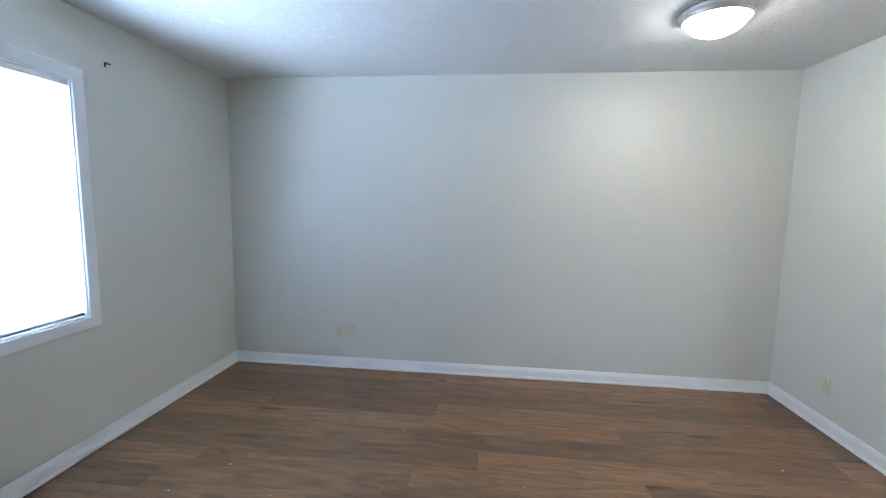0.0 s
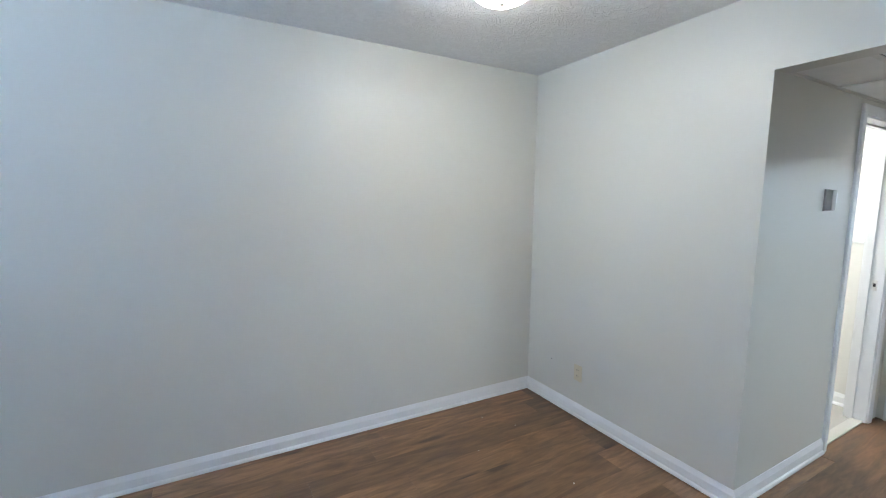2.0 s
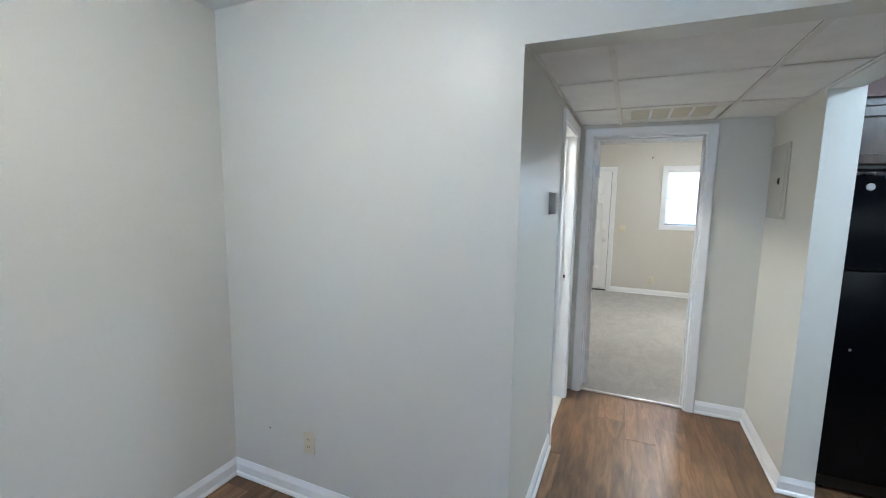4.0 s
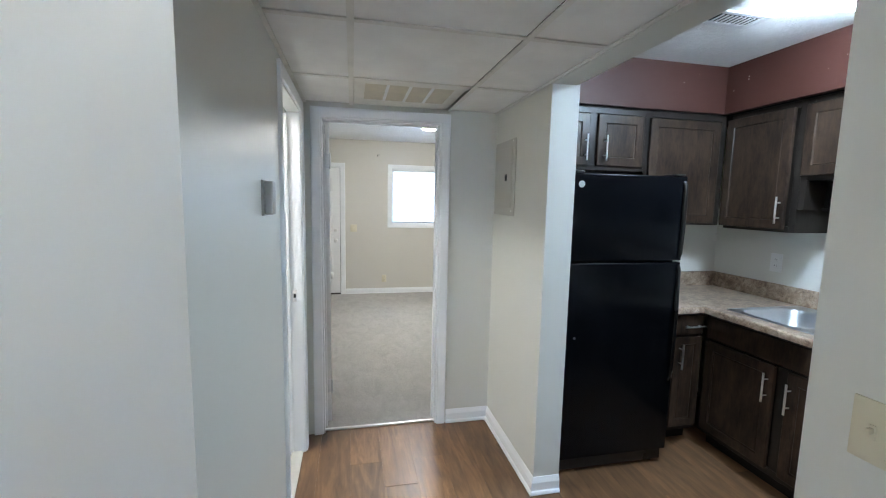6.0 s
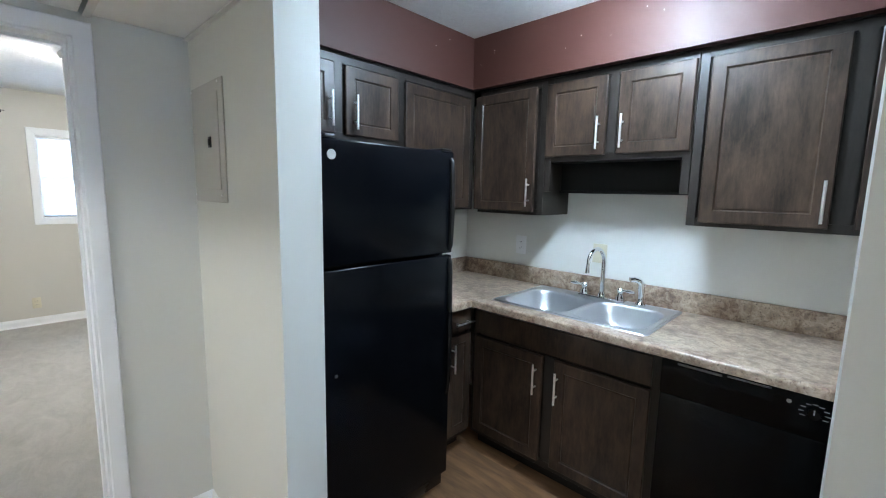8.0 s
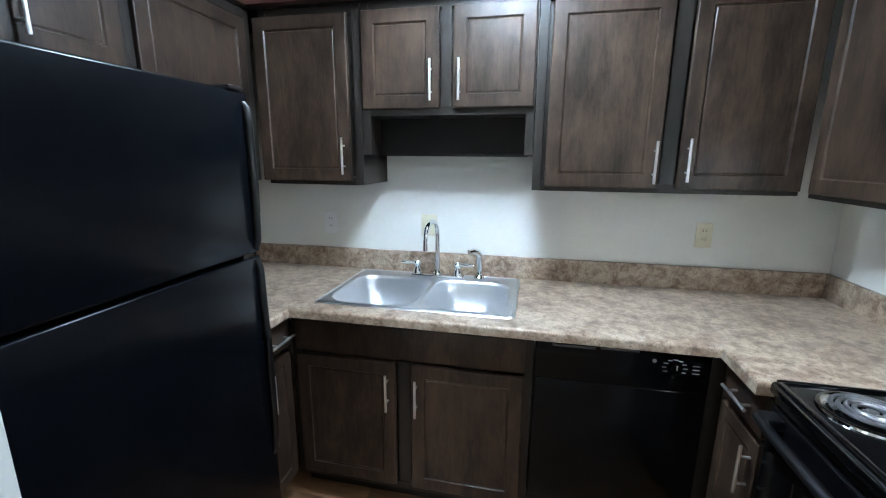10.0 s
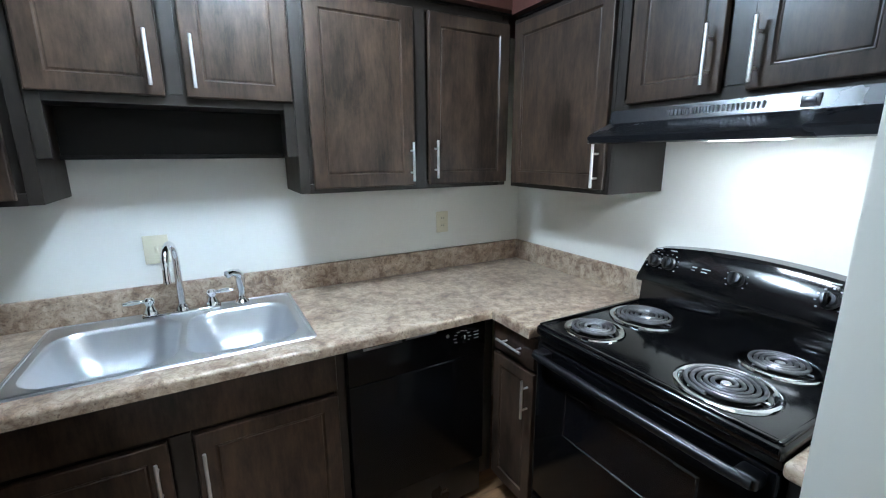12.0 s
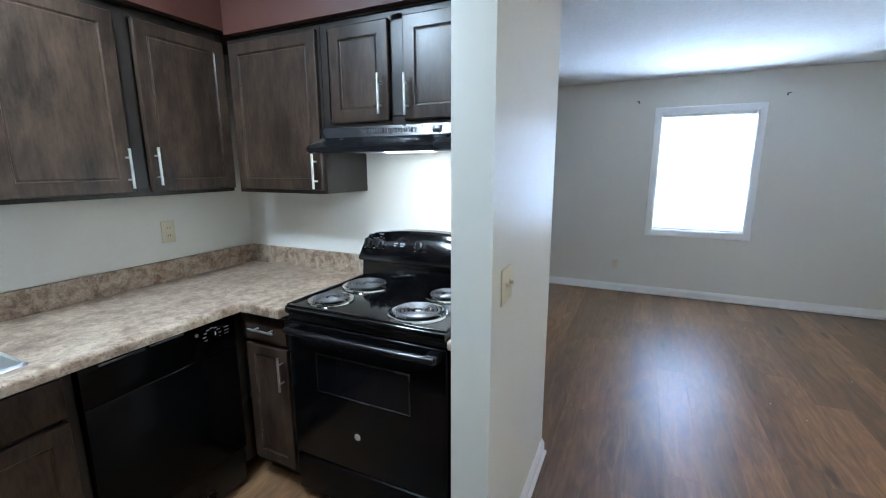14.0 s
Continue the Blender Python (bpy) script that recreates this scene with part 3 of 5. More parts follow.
# ---- windows with blinds ----
def blind_window(name, P, u0, u1, v0, v1, tilt, label, pitch=0.0205):
    """Casing, vinyl sashes, glass and a lowered mini blind."""
    ob = thing(name, P((u0 + u1) / 2, v0, 0), label, "window", kind="structure")
    part("casing", sweep_frame(bmesh.new(), P, u0 + 0.004, u1 - 0.004, v0 + 0.004, v1 - 0.004, [(w * 1.15, h) for w, h in CASING]), TRIM, ob, smooth=False)
    lin = bmesh.new()
    for a, b in (((u0, v0, 0), (u0 + 0.012, v1, -0.118)), ((u1 - 0.012, v0, 0), (u1, v1, -0.118)), ((u0 + 0.012, v0, 0), (u1 - 0.012, v0 + 0.012, -0.118)), ((u0 + 0.012, v1 - 0.012, 0), (u1 - 0.012, v1, -0.118))):
        box(lin, P(*a), P(*b))
    part("lining", lin, TRIM, ob, smooth=False)
    mid = (v0 + v1) / 2
    for nm, a, b, n in (("lower_sash", v0 + 0.012, mid + 0.02, -0.075), ("upper_sash", mid - 0.02, v1 - 0.012, -0.1)):
        bm = bmesh.new()
        for p, q in (((u0 + 0.012, a, n), (u0 + 0.05, b, n - 0.022)), ((u1 - 0.05, a, n), (u1 - 0.012, b, n - 0.022)), ((u0 + 0.05, a, n), (u1 - 0.05, a + 0.04, n - 0.022)), ((u0 + 0.05, b - 0.04, n), (u1 - 0.05, b, n - 0.022))):
            box(bm, P(*p), P(*q), 0.002, 1)
        sash = part(nm, bm, WPLAST, ob)
        g = part("pane", slab(P(u0 + 0.048, a + 0.038, n - 0.009), P(u1 - 0.048, b - 0.038, n - 0.013)), GLASS, sash, smooth=False)
        g.visible_shadow = False
    b = thing("window_blind", P((u0 + u1) / 2, v0 + 0.02, -0.018), "white mini blind lowered over the window", "blind")
    part("headrail", slab(P(u0 + 0.016, v1 - 0.045, -0.003), P(u1 - 0.016, v1 - 0.014, -0.035), 0.002), WPLAST, b)
    part("bottom_rail", slab(P(u0 + 0.02, v0 + 0.018, -0.006), P(u1 - 0.02, v0 + 0.034, -0.030), 0.003), plain("grey_rail", (0.42, 0.44, 0.47), 0.4), b, "grey bottom rail")
    for u in (u0 + 0.09, u1 - 0.09):
        part("cord", tube(bmesh.new(), [P(u, v1 - 0.04, -0.005), P(u, v0 + 0.03, -0.005)], 0.0012, 6), WPLAST, b)
    part("wand", tube(bmesh.new(), [P(u0 + 0.075, v1 - 0.05, 0.002), P(u0 + 0.078, v1 - 0.62, 0.003)], 0.0035, 8), WPLAST, b)
    count = int((v1 - v0 - 0.085) / pitch)
    first = None
    for k in range(count):
        v = v0 + 0.045 + pitch * k
        if first is None:
            bm = bmesh.new()
            c, s = math.cos(radians(tilt)), math.sin(radians(tilt))
            rows = []
            for q in (-1, -0.5, 0, 0.5, 1):
                h, arch = 0.0125 * q, 0.0018 * (1 - q * q)
                rows.append([bm.verts.new(P(u, v - h * s + arch * c, -0.018 - h * c - arch * s)) for u in (u0 + 0.02, u1 - 0.02)])
            for r, r2 in zip(rows, rows[1:]):
                bm.faces.new((r[0], r[1], r2[1], r2[0]))
            first = part("slat", bm, SLAT, b)
        else:
            o = first.copy()
            o.location.z = pitch * k
            scene.collection.objects.link(o)
    return ob


blind_window("window_1", side("x", WX, 1), *WIN, 57, "white framed living room window with a lowered mini blind")
blind_window("window_2", side("x", BEDX, -1), *BWIN, 44, "white framed bedroom window with a lowered mini blind")
window_light("window_light_1", (WX - 0.45, 2.05, 1.25), (WX, 2.05, 1.27), 1.7, 2.2, WEST_WATTS, DAY)
window_light("window_light_2", (BEDX + 0.45, 0.92, 1.45), (BEDX, 0.92, 1.46), 1.7, 1.8, EAST_WATTS, DAY)
# pale overcast distance outside the two windows
HAZE = glow("pale_overcast_distance", (0.85, 0.93, 1.0), 1.0)
solo("backdrop", slab((WX - 9, -12, -1), (WX - 8.9, 16, 8)), HAZE, "pale overcast distance outside the window", "backdrop", kind="structure", smooth=False)
solo("backdrop", slab((BEDX + 8.9, -12, -1), (BEDX + 9, 16, 8)), HAZE, "pale overcast distance outside the window", "backdrop", kind="structure", smooth=False)

# ---- kitchen cabinets ----
FS, FW, FE = side("y", 0, 1), side("x", 0, 1), side("x", 0, -1)


def pull(parent, P, u, v, n, length=0.16, upright=True):
    """A satin bar pull on two posts."""
    bm = bmesh.new()
    h = length / 2
    ends = [(u, v - h), (u, v + h)] if upright else [(u - h, v), (u + h, v)]
    tube(bm, [P(*ends[0], n + 0.030), P(*ends[1], n + 0.030)], 0.0055, 12)
    for f in (0.22, 0.78):
        a = tuple(e0 + (e1 - e0) * f for e0, e1 in zip(*ends))
        tube(bm, [P(*a, n - 0.001), P(*a, n + 0.030)], 0.0042, 10)
    return part("handle", bm, NICKEL, parent, "satin nickel bar handle")


def shaker(parent, P, u0, u1, v0, v1, n, name="door", rail=0.052):
    """A framed door in one piece: eased outer edge, routed inner edge, recessed panel."""
    bm = bmesh.new()
    rings = []
    for s, h in ((0.0, 0.0), (0.0, 0.0150), (0.0012, 0.0175), (0.0040, 0.019), (rail, 0.019), (rail + 0.0045, 0.0130), (rail + 0.0075, 0.0125), (rail + 0.0115, 0.0150)):
        rings.append([bm.verts.new(P(u, v, n + h)) for u, v in ((u0 + s, v0 + s), (u1 - s, v0 + s), (u1 - s, v1 - s), (u0 + s, v1 - s))])
    for a, b in zip(rings, rings[1:]):
        for k in range(4):
            bm.faces.new((a[k], a[(k + 1) % 4], b[(k + 1) % 4], b[k]))
    bm.faces.new(rings[0])
    bm.faces.new(rings[-1])
    return part(name, bm, CABW, parent, smooth=False)


def cabinet(name, P, u0, u1, v0, v1, back, front, label, toe=0.0, frame=0.035, side_drop=0.0, body_top=None):
    """A carcass with a face frame; back and front are distances out of the reference face."""
    ob = thing(name, P((u0 + u1) / 2, v0, (back + front) / 2), label, "cabinet")
    part("body", slab(P(u0, v0 + toe, back), P(u1, body_top or v1, front - 0.018), 0.001, 1), CABF, ob)
    bm = bmesh.new()
    lo = v0 + toe
    for a, b in (((u0 - 0.001, lo - side_drop, front - 0.018), (u0 + frame, v1 + 0.001, front)), ((u1 - frame, lo - side_drop, front - 0.018), (u1 + 0.001, v1 + 0.001, front)),
                 ((u0 + frame, lo - 0.001, front - 0.018), (u1 - frame, lo + frame, front)), ((u0 + frame, v1 - frame, front - 0.018), (u1 - frame, v1 + 0.001, front))):
        box(bm, P(*a), P(*b), 0.001, 1)
    part("face_frame", bm, CABF, ob)
    if toe:
        part("toe_kick", slab(P(u0, 0.003, back), P(u1, toe, front - 0.075)), CAB_SHADE, ob)
    return ob


UL = "dark espresso wooden wall cabinet "
UB, UF = KS, -0.470            # back and face-frame plane of the sink wall's upper units
DF = UF
# sink wall, uppers
c = cabinet("wall_cabinet", FS, 3.766, 4.24, 1.385, 2.132, UB, UF, UL + "in the corner by the fridge")
pull(shaker(c, FS, 3.822, 4.262, 1.402, 2.100, DF), FS, 3.848, 1.513, DF + 0.019)
c = cabinet("wall_cabinet", FS, 3.028, 3.762, 1.685, 2.132, UB, UF, UL + "with two short doors above the sink", side_drop=0.165)
part("mullion", slab(FS(3.372, 1.72, UF - 0.018), FS(3.412, 2.10, UF)), CABF, c)
pull(shaker(c, FS, 3.420, 3.756, 1.711, 2.100, DF), FS, 3.452, 1.818, DF + 0.019)
pull(shaker(c, FS, 3.034, 3.360, 1.711, 2.100, DF), FS, 3.333, 1.817, DF + 0.019)
for u in ((3.029, 3.042), (3.748, 3.761)):
    part("side_panel", slab(FS(u[0], 1.520, UB), FS(u[1], 1.685, UF - 0.018)), CABF, c)
# the board's near-black colour includes the shade of its recess
part("valance", box(slab(FS(3.05, 1.520, UF - 0.185), FS(3.744, 1.685, UF - 0.17)), FS(3.05, 1.515, UF - 0.185), FS(3.744, 1.530, UF - 0.15), 0.002), CAB_SHADE, c, "dark recessed valance board with the recess shade in its colour")
c = cabinet("wall_cabinet", FS, 2.06, 3.024, 1.380, 2.132, UB, UF, UL + "with two tall doors above the counter")
part("mullion", slab(FS(2.487, 1.415, UF - 0.018), FS(2.539, 2.10, UF)), CABF, c)
pull(shaker(c, FS, 2.548, 2.975, 1.397, 2.095, DF), FS, 2.569, 1.496, DF + 0.019)
pull(shaker(c, FS, 2.062, 2.478, 1.397, 2.095, DF), FS, 2.454, 1.505, DF + 0.019)
# stove wall, uppers
WF = 2.036
c = cabinet("wall_cabinet", FW, -0.45, 0.128, 1.375, 2.112, PX1, WF, UL + "in the corner beside the range hood")
pull(shaker(c, FW, -0.425, 0.114, 1.393, 2.090, WF), FW, 0.086, 1.480, WF + 0.019)
c = cabinet("wall_cabinet", FW, 0.132, STUB_S - 0.002, 1.672, 2.112, PX1, WF, UL + "with two short doors above the hood")
part("mullion", slab(FW(0.495, 1.71, WF - 0.018), FW(0.550, 2.10, WF)), CABF, c)
pull(shaker(c, FW, 0.187, 0.487, 1.690, 2.085, WF), FW, 0.454, 1.795, WF + 0.019)
pull(shaker(c, FW, 0.557, 0.860, 1.690, 2.085, WF), FW, 0.578, 1.785, WF + 0.019)
# fridge wall, uppers
EF = -4.290
c = cabinet("wall_cabinet", FE, -0.47, 0.150, 1.40, 2.132, -KE, EF, UL + "beside the fridge")
shaker(c, FE, -0.415, 0.122, 1.412, 2.088, EF)
c = cabinet("wall_cabinet", FE, 0.152, STUB_S - 0.018, 1.745, 2.132, -KE, EF, UL + "with two short doors above the fridge")
part("mullion", slab(FE(0.508, 1.78, EF - 0.018), FE(0.552, 2.10, EF)), CABF, c)
pull(shaker(c, FE, 0.174, 0.500, 1.770, 2.09, EF), FE, 0.453, 1.878, EF + 0.019)
pull(shaker(c, FE, 0.560, 0.885, 1.770, 2.09, EF), FE, 0.588, 1.878, EF + 0.019)
# strip between cabinets and soffit, in the shade-darkened wood
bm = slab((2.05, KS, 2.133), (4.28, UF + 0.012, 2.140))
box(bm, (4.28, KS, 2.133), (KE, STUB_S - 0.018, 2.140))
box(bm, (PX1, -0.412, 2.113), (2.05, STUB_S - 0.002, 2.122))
solo("cabinet_top_strip", bm, CAB_SHADE, "dark filler strip above the wall cabinets", "trim", smooth=False)

# base units
BL = "dark espresso wooden base cabinet "
BF = -0.163
c = cabinet("base_cabinet", FS, 2.985, 3.99, 0.0, 0.872, KS, BF, BL + "with two doors under the sink", toe=0.10, body_top=0.70)
part("mullion", slab(FS(3.467, 0.14, BF - 0.018), FS(3.519, 0.70, BF)), CABF, c)
part("false_front", slab(FS(3.015, 0.716, BF), FS(3.962, 0.850, BF + 0.018), 0.004), CABW, c)
pull(shaker(c, FS, 3.527, 3.962, 0.13, 0.698, BF), FS, 3.558, 0.576, BF + 0.019)
pull(shaker(c, FS, 3.015, 3.459, 0.13, 0.698, BF), FS, 3.436, 0.565, BF + 0.019)
c = cabinet("base_cabinet", FW, -0.14, 0.128, 0.0, 0.872, PX1, 2.334, BL + "with a drawer beside the stove", toe=0.10, frame=0.02)
d = part("drawer", slab(FW(-0.13, 0.735, 2.334), FW(0.118, 0.856, 2.352), 0.002), CABW, c)
pull(d, FW, 0.0, 0.795, 2.352, 0.15, False)
pull(shaker(c, FW, -0.13, 0.118, 0.13, 0.715, 2.334, rail=0.045), FW, 0.092, 0.61, 2.353)
c = cabinet("base_cabinet", FE, -0.14, 0.10, 0.0, 0.872, -KE, -4.003, BL + "with a drawer beside the fridge", toe=0.10, frame=0.02)
d = part("drawer", slab(FE(-0.135, 0.735, -4.003), FE(0.065, 0.856, -3.985), 0.002), CABW, c)
pull(d, FE, -0.055, 0.787, -3.985, 0.15, False)
pull(shaker(c, FE, -0.135, 0.065, 0.13, 0.715, -4.003, rail=0.045), FE, 0.027, 0.60, -3.984)
solo("cabinet_filler", slab((2.336, KS + 0.3, 0.10), (2.388, BF, 0.872), 0.001), CABF, "dark wooden filler beside the dishwasher", "trim")
solo("cabinet_filler", slab((PX1, 0.895, 0.0), (2.33, STUB_S - 0.002, 0.872), 0.001), CAB_SHADE, "narrow dark filler panel beside the stove", "trim")

# worktop with a rolled edge and a hole for the sink
SX0, SX1, SYF, SYB = 3.060, 3.900, -0.190, -0.742


bm = bmesh.new()
CT0, CT1 = 0.873, 0.911
hx0, hx1, hy0, hy1 = SX0 + 0.02, SX1 - 0.02, SYB + 0.02, SYF - 0.02
YF, XF, XE = -0.103, 2.385, 3.958
cuts_x = sorted({PX1 + 0.001, XF, hx0, hx1, XE, KE - 0.001})
cuts_y = sorted({KS + 0.001, hy0, hy1, YF, 0.121, 0.188})


def in_top(x, y):
    if hx0 < x < hx1 and hy0 < y < hy1:
        return False
    if y < YF:
        return True
    return (x < XF and y < 0.121) or (x > XE and y < 0.188)


for x0, x1 in zip(cuts_x, cuts_x[1:]):
    for y0, y1 in zip(cuts_y, cuts_y[1:]):
        if in_top((x0 + x1) / 2, (y0 + y1) / 2):
            v = [bm.verts.new((x, y, CT1)) for x, y in ((x0, y0), (x1, y0), (x1, y1), (x0, y1))]
            bm.faces.new(v)
bmesh.ops.remove_doubles(bm, verts=bm.verts, dist=1e-5)
ext = bmesh.ops.extrude_face_region(bm, geom=list(bm.faces))
low = [g for g in ext["geom"] if isinstance(g, bmesh.types.BMVert)]
bmesh.ops.translate(bm, verts=low, vec=(0, 0, CT0 - CT1))
bmesh.ops.recalc_face_normals(bm, faces=bm.faces)
rim = []
for e in bm.edges:
    if len(e.link_faces) == 2 and all(v.co.z > CT1 - 1e-4 for v in e.verts) and abs(e.link_faces[0].normal.z - e.link_faces[1].normal.z) > 0.5:
        rim.append(e)
bmesh.ops.bevel(bm, geom=rim, offset=0.012, segments=4, profile=0.5, affect="EDGES")
top = solo("worktop", bm, LAMI, "brown and cream stone-pattern laminate worktop with a rolled edge", "worktop")
for a, b in (((PX1 + 0.021, KS + 0.001, CT1 - 0.006), (KE - 0.021, KS + 0.02, 1.022)), ((PX1 + 0.001, KS + 0.001, CT1 - 0.006), (PX1 + 0.02, 0.121, 1.022)), ((KE - 0.02, KS + 0.001, CT1 - 0.006), (KE - 0.001, 0.188, 1.022))):
    part("backsplash", slab(a, b, 0.005, 3), LAMI, top)
solo("worktop", slab((PX1 + 0.001, 0.893, CT0), (2.375, STUB_S - 0.001, CT1), 0.011, 4), LAMI, "narrow strip of stone-pattern laminate worktop beside the stove", "worktop")

# ---- double bowl sink ----
sink = thing("kitchen_sink", (3.48, -0.47, CT1), "brushed stainless steel double-bowl sink set in the worktop", "sink")


def rounded_rect(x0, x1, y0, y1, r, seg=6):
    pts = []
    for cx, cy, a0 in ((x1 - r, y1 - r, 0), (x0 + r, y1 - r, 90), (x0 + r, y0 + r, 180), (x1 - r, y0 + r, 270)):
        for k in range(seg + 1):
            a = radians(a0 + 90 * k / seg)
            pts.append((cx + r * math.cos(a), cy + r * math.sin(a)))
    return pts


def bowl(x0, x1, y0, y1):
    bm = bmesh.new()
    rings = []
    for inset, r, z in ((-0.005, 0.095, CT1 + 0.004), (0.0, 0.092, CT1 + 0.001), (0.005, 0.090, CT1 - 0.012), (0.014, 0.088, CT1 - 0.045), (0.026, 0.086, CT1 - 0.080), (0.042, 0.080, CT1 - 0.110), (0.062, 0.072, CT1 - 0.134), (0.086, 0.062, CT1 - 0.150), (0.112, 0.046, CT1 - 0.160), (0.140, 0.022, CT1 - 0.165)):
        rings.append([bm.verts.new((x, y, z)) for x, y in rounded_rect(x0 + inset, x1 - inset, y0 + inset, y1 - inset, r)])
    for a, b in zip(rings, rings[1:]):
        for k in range(len(a)):
            j = (k + 1) % len(a)
            bm.faces.new((a[k], a[j], b[j], b[k]))
    bm.faces.new(rings[-1])
    return bm, [v.co.copy() for v in rings[0]]


BOWLS = [(3.480, 3.858, -0.640, -0.226), (3.104, 3.452, -0.640, -0.236)]
deck = bmesh.new()
zt = CT1 + 0.004
edge = [deck.verts.new((x, y, zt)) for x, y in rounded_rect(SX0 + 0.004, SX1 - 0.004, SYB + 0.004, SYF - 0.004, 0.02)]
loops = [[deck.edges.new((edge[k], edge[(k + 1) % len(edge)])) for k in range(len(edge))]]
for i, bb in enumerate(BOWLS):
    bmw, ring = bowl(*bb)
    ring_v = [deck.verts.new(c) for c in ring]
    loops.append([deck.edges.new((ring_v[k], ring_v[(k + 1) % len(ring_v)])) for k in range(len(ring_v))])
    bw = part("bowl", bmw, BOWLM, sink, "smooth steel bowl")
    part("drain", lathe(bmesh.new(), [(0, 0.001), (0.02, 0.002), (0.036, 0.004), (0.042, 0.002), (0.043, 0)], ((bb[0] + bb[1]) / 2, (bb[2] + bb[3]) / 2, CT1 - 0.165), seg=24), CHROME, bw, "chrome drain")
bmesh.ops.triangle_fill(deck, use_beauty=True, edges=[e for lp in loops for e in lp])
lip = [deck.verts.new((x, y, CT1 + 0.0005)) for x, y in rounded_rect(SX0, SX1, SYB, SYF, 0.022)]
for k in range(len(edge)):
    j = (k + 1) % len(edge)
    deck.faces.new((edge[k], edge[j], lip[j], lip[k]))
part("deck", deck, STEEL, sink, "flat brushed steel rim")
ring = [(x, y, zt + 0.0008) for x, y in rounded_rect(SX0 + 0.013, SX1 - 0.013, SYB + 0.013, SYF - 0.013, 0.018)]
part("rim_bead", tube(bmesh.new(), ring + ring[:2], 0.0032, 8), STEEL, sink, "raised bead round the rim")

# faucet with two lever handles and a side spray
FX, FY = 3.475, -0.688
fz = CT1 + 0.004
faucet = thing("faucet", (FX, FY, fz), "chrome gooseneck faucet with two lever handles on the sink", "faucet")
part("base_plate", slab((FX - 0.135, FY - 0.026, fz), (FX + 0.135, FY + 0.026, fz + 0.014), 0.006, 3), CHROME, faucet)
arc = [(FX, FY, fz + 0.012), (FX, FY, fz + 0.215)] + [(FX + 0.012 * (1 - math.cos(a)), FY + 0.075 * (1 - math.cos(a)), fz + 0.215 + 0.078 * math.sin(a)) for a in [radians(12 * k) for k in range(1, 16)]] + [(FX + 0.024, FY + 0.151, fz + 0.165)]
part("spout", tube(bmesh.new(), arc, [0.014, 0.0125] + [0.0115] * 15 + [0.013], 14), CHROME, faucet)
part("collar", lathe(bmesh.new(), [(0.024, 0.0), (0.022, 0.012), (0.016, 0.022), (0.013, 0.028), (0, 0.028)], (FX, FY, fz + 0.013), seg=20), CHROME, faucet)
for sx in (-1, 1):
    hx = FX + sx * 0.105
    h = part("handle", lathe(bmesh.new(), [(0.027, 0), (0.026, 0.012), (0.017, 0.026), (0.013, 0.036), (0.019, 0.046), (0.020, 0.056), (0.013, 0.066), (0, 0.068)], (hx, FY, fz + 0.013), seg=18), CHROME, faucet)
    part("lever", tube(bmesh.new(), [(hx, FY, fz + 0.064), (hx + sx * 0.026, FY + 0.004, fz + 0.068), (hx + sx * 0.056, FY + 0.009, fz + 0.070), (hx + sx * 0.082, FY + 0.013, fz + 0.069)], [0.010, 0.007, 0.0105, 0.005], 12), CHROME, h)
spx = FX - 0.215
spray = thing("side_spray", (spx, FY, fz), "chrome side spray standing in the sink rim", "sprayer")
part("body", lathe(bmesh.new(), [(0.028, 0), (0.027, 0.010), (0.019, 0.018), (0.014, 0.028), (0.014, 0.055), (0.018, 0.085), (0.018, 0.125), (0, 0.128)], (spx, FY, fz), seg=18), CHROME, spray)
part("head", tube(bmesh.new(), [(spx - 0.006, FY - 0.004, fz + 0.108), (spx + 0.010, FY + 0.012, fz + 0.138), (spx + 0.030, FY + 0.030, fz + 0.146), (spx + 0.046, FY + 0.044, fz + 0.142)], [0.015, 0.017, 0.014, 0.016], 14), CHROME, spray)

# ---- dishwasher ----
dw = thing("dishwasher", (2.667, -0.48, 0), "black built-in dishwasher under the worktop", "dishwasher")
DY = -0.138
part("body", slab((2.392, KS + 0.03, 0.02), (2.980, DY - 0.045, 0.868)), BPLAST, dw)
part("door", slab((2.394, DY - 0.045, 0.205), (2.978, DY, 0.715), 0.006, 3), SATIN, dw)
cp = part("control_panel", slab((2.394, DY - 0.045, 0.717), (2.978, DY + 0.003, 0.872), 0.004, 3), SATIN, dw, "black plastic control panel")
part("handle_slot", box(slab((2.770, DY + 0.002, 0.846), (2.920, DY + 0.007, 0.855), 0.002), (2.625, DY + 0.002, 0.850), (2.755, DY + 0.006, 0.857), 0.002), COIL, cp, "grey grip line")
dial = part("dial", lathe(bmesh.new(), [(0, 0.022), (0.016, 0.022), (0.019, 0.018), (0.020, 0.0), (0, 0)], (2.508, DY + 0.003, 0.806), (0, 1, 0), 24), BLACK, cp)
part("pointer", slab((2.506, DY + 0.024, 0.808), (2.510, DY + 0.026, 0.824)), INK, dial)
bm = bmesh.new()
for k in range(9):
    a = radians(-30 + 30 * k)
    x, z = 2.508 - 0.034 * math.cos(a), 0.806 + 0.030 * math.sin(a)
    box(bm, (x - 0.007, DY + 0.0035, z - 0.0012), (x + 0.007, DY + 0.0048, z + 0.0012))
for k in range(3):
    box(bm, (2.430, DY + 0.0035, 0.79 + 0.014 * k), (2.452, DY + 0.0048, 0.7925 + 0.014 * k))
part("printing", bm, INK, cp, "small pale marks", False)
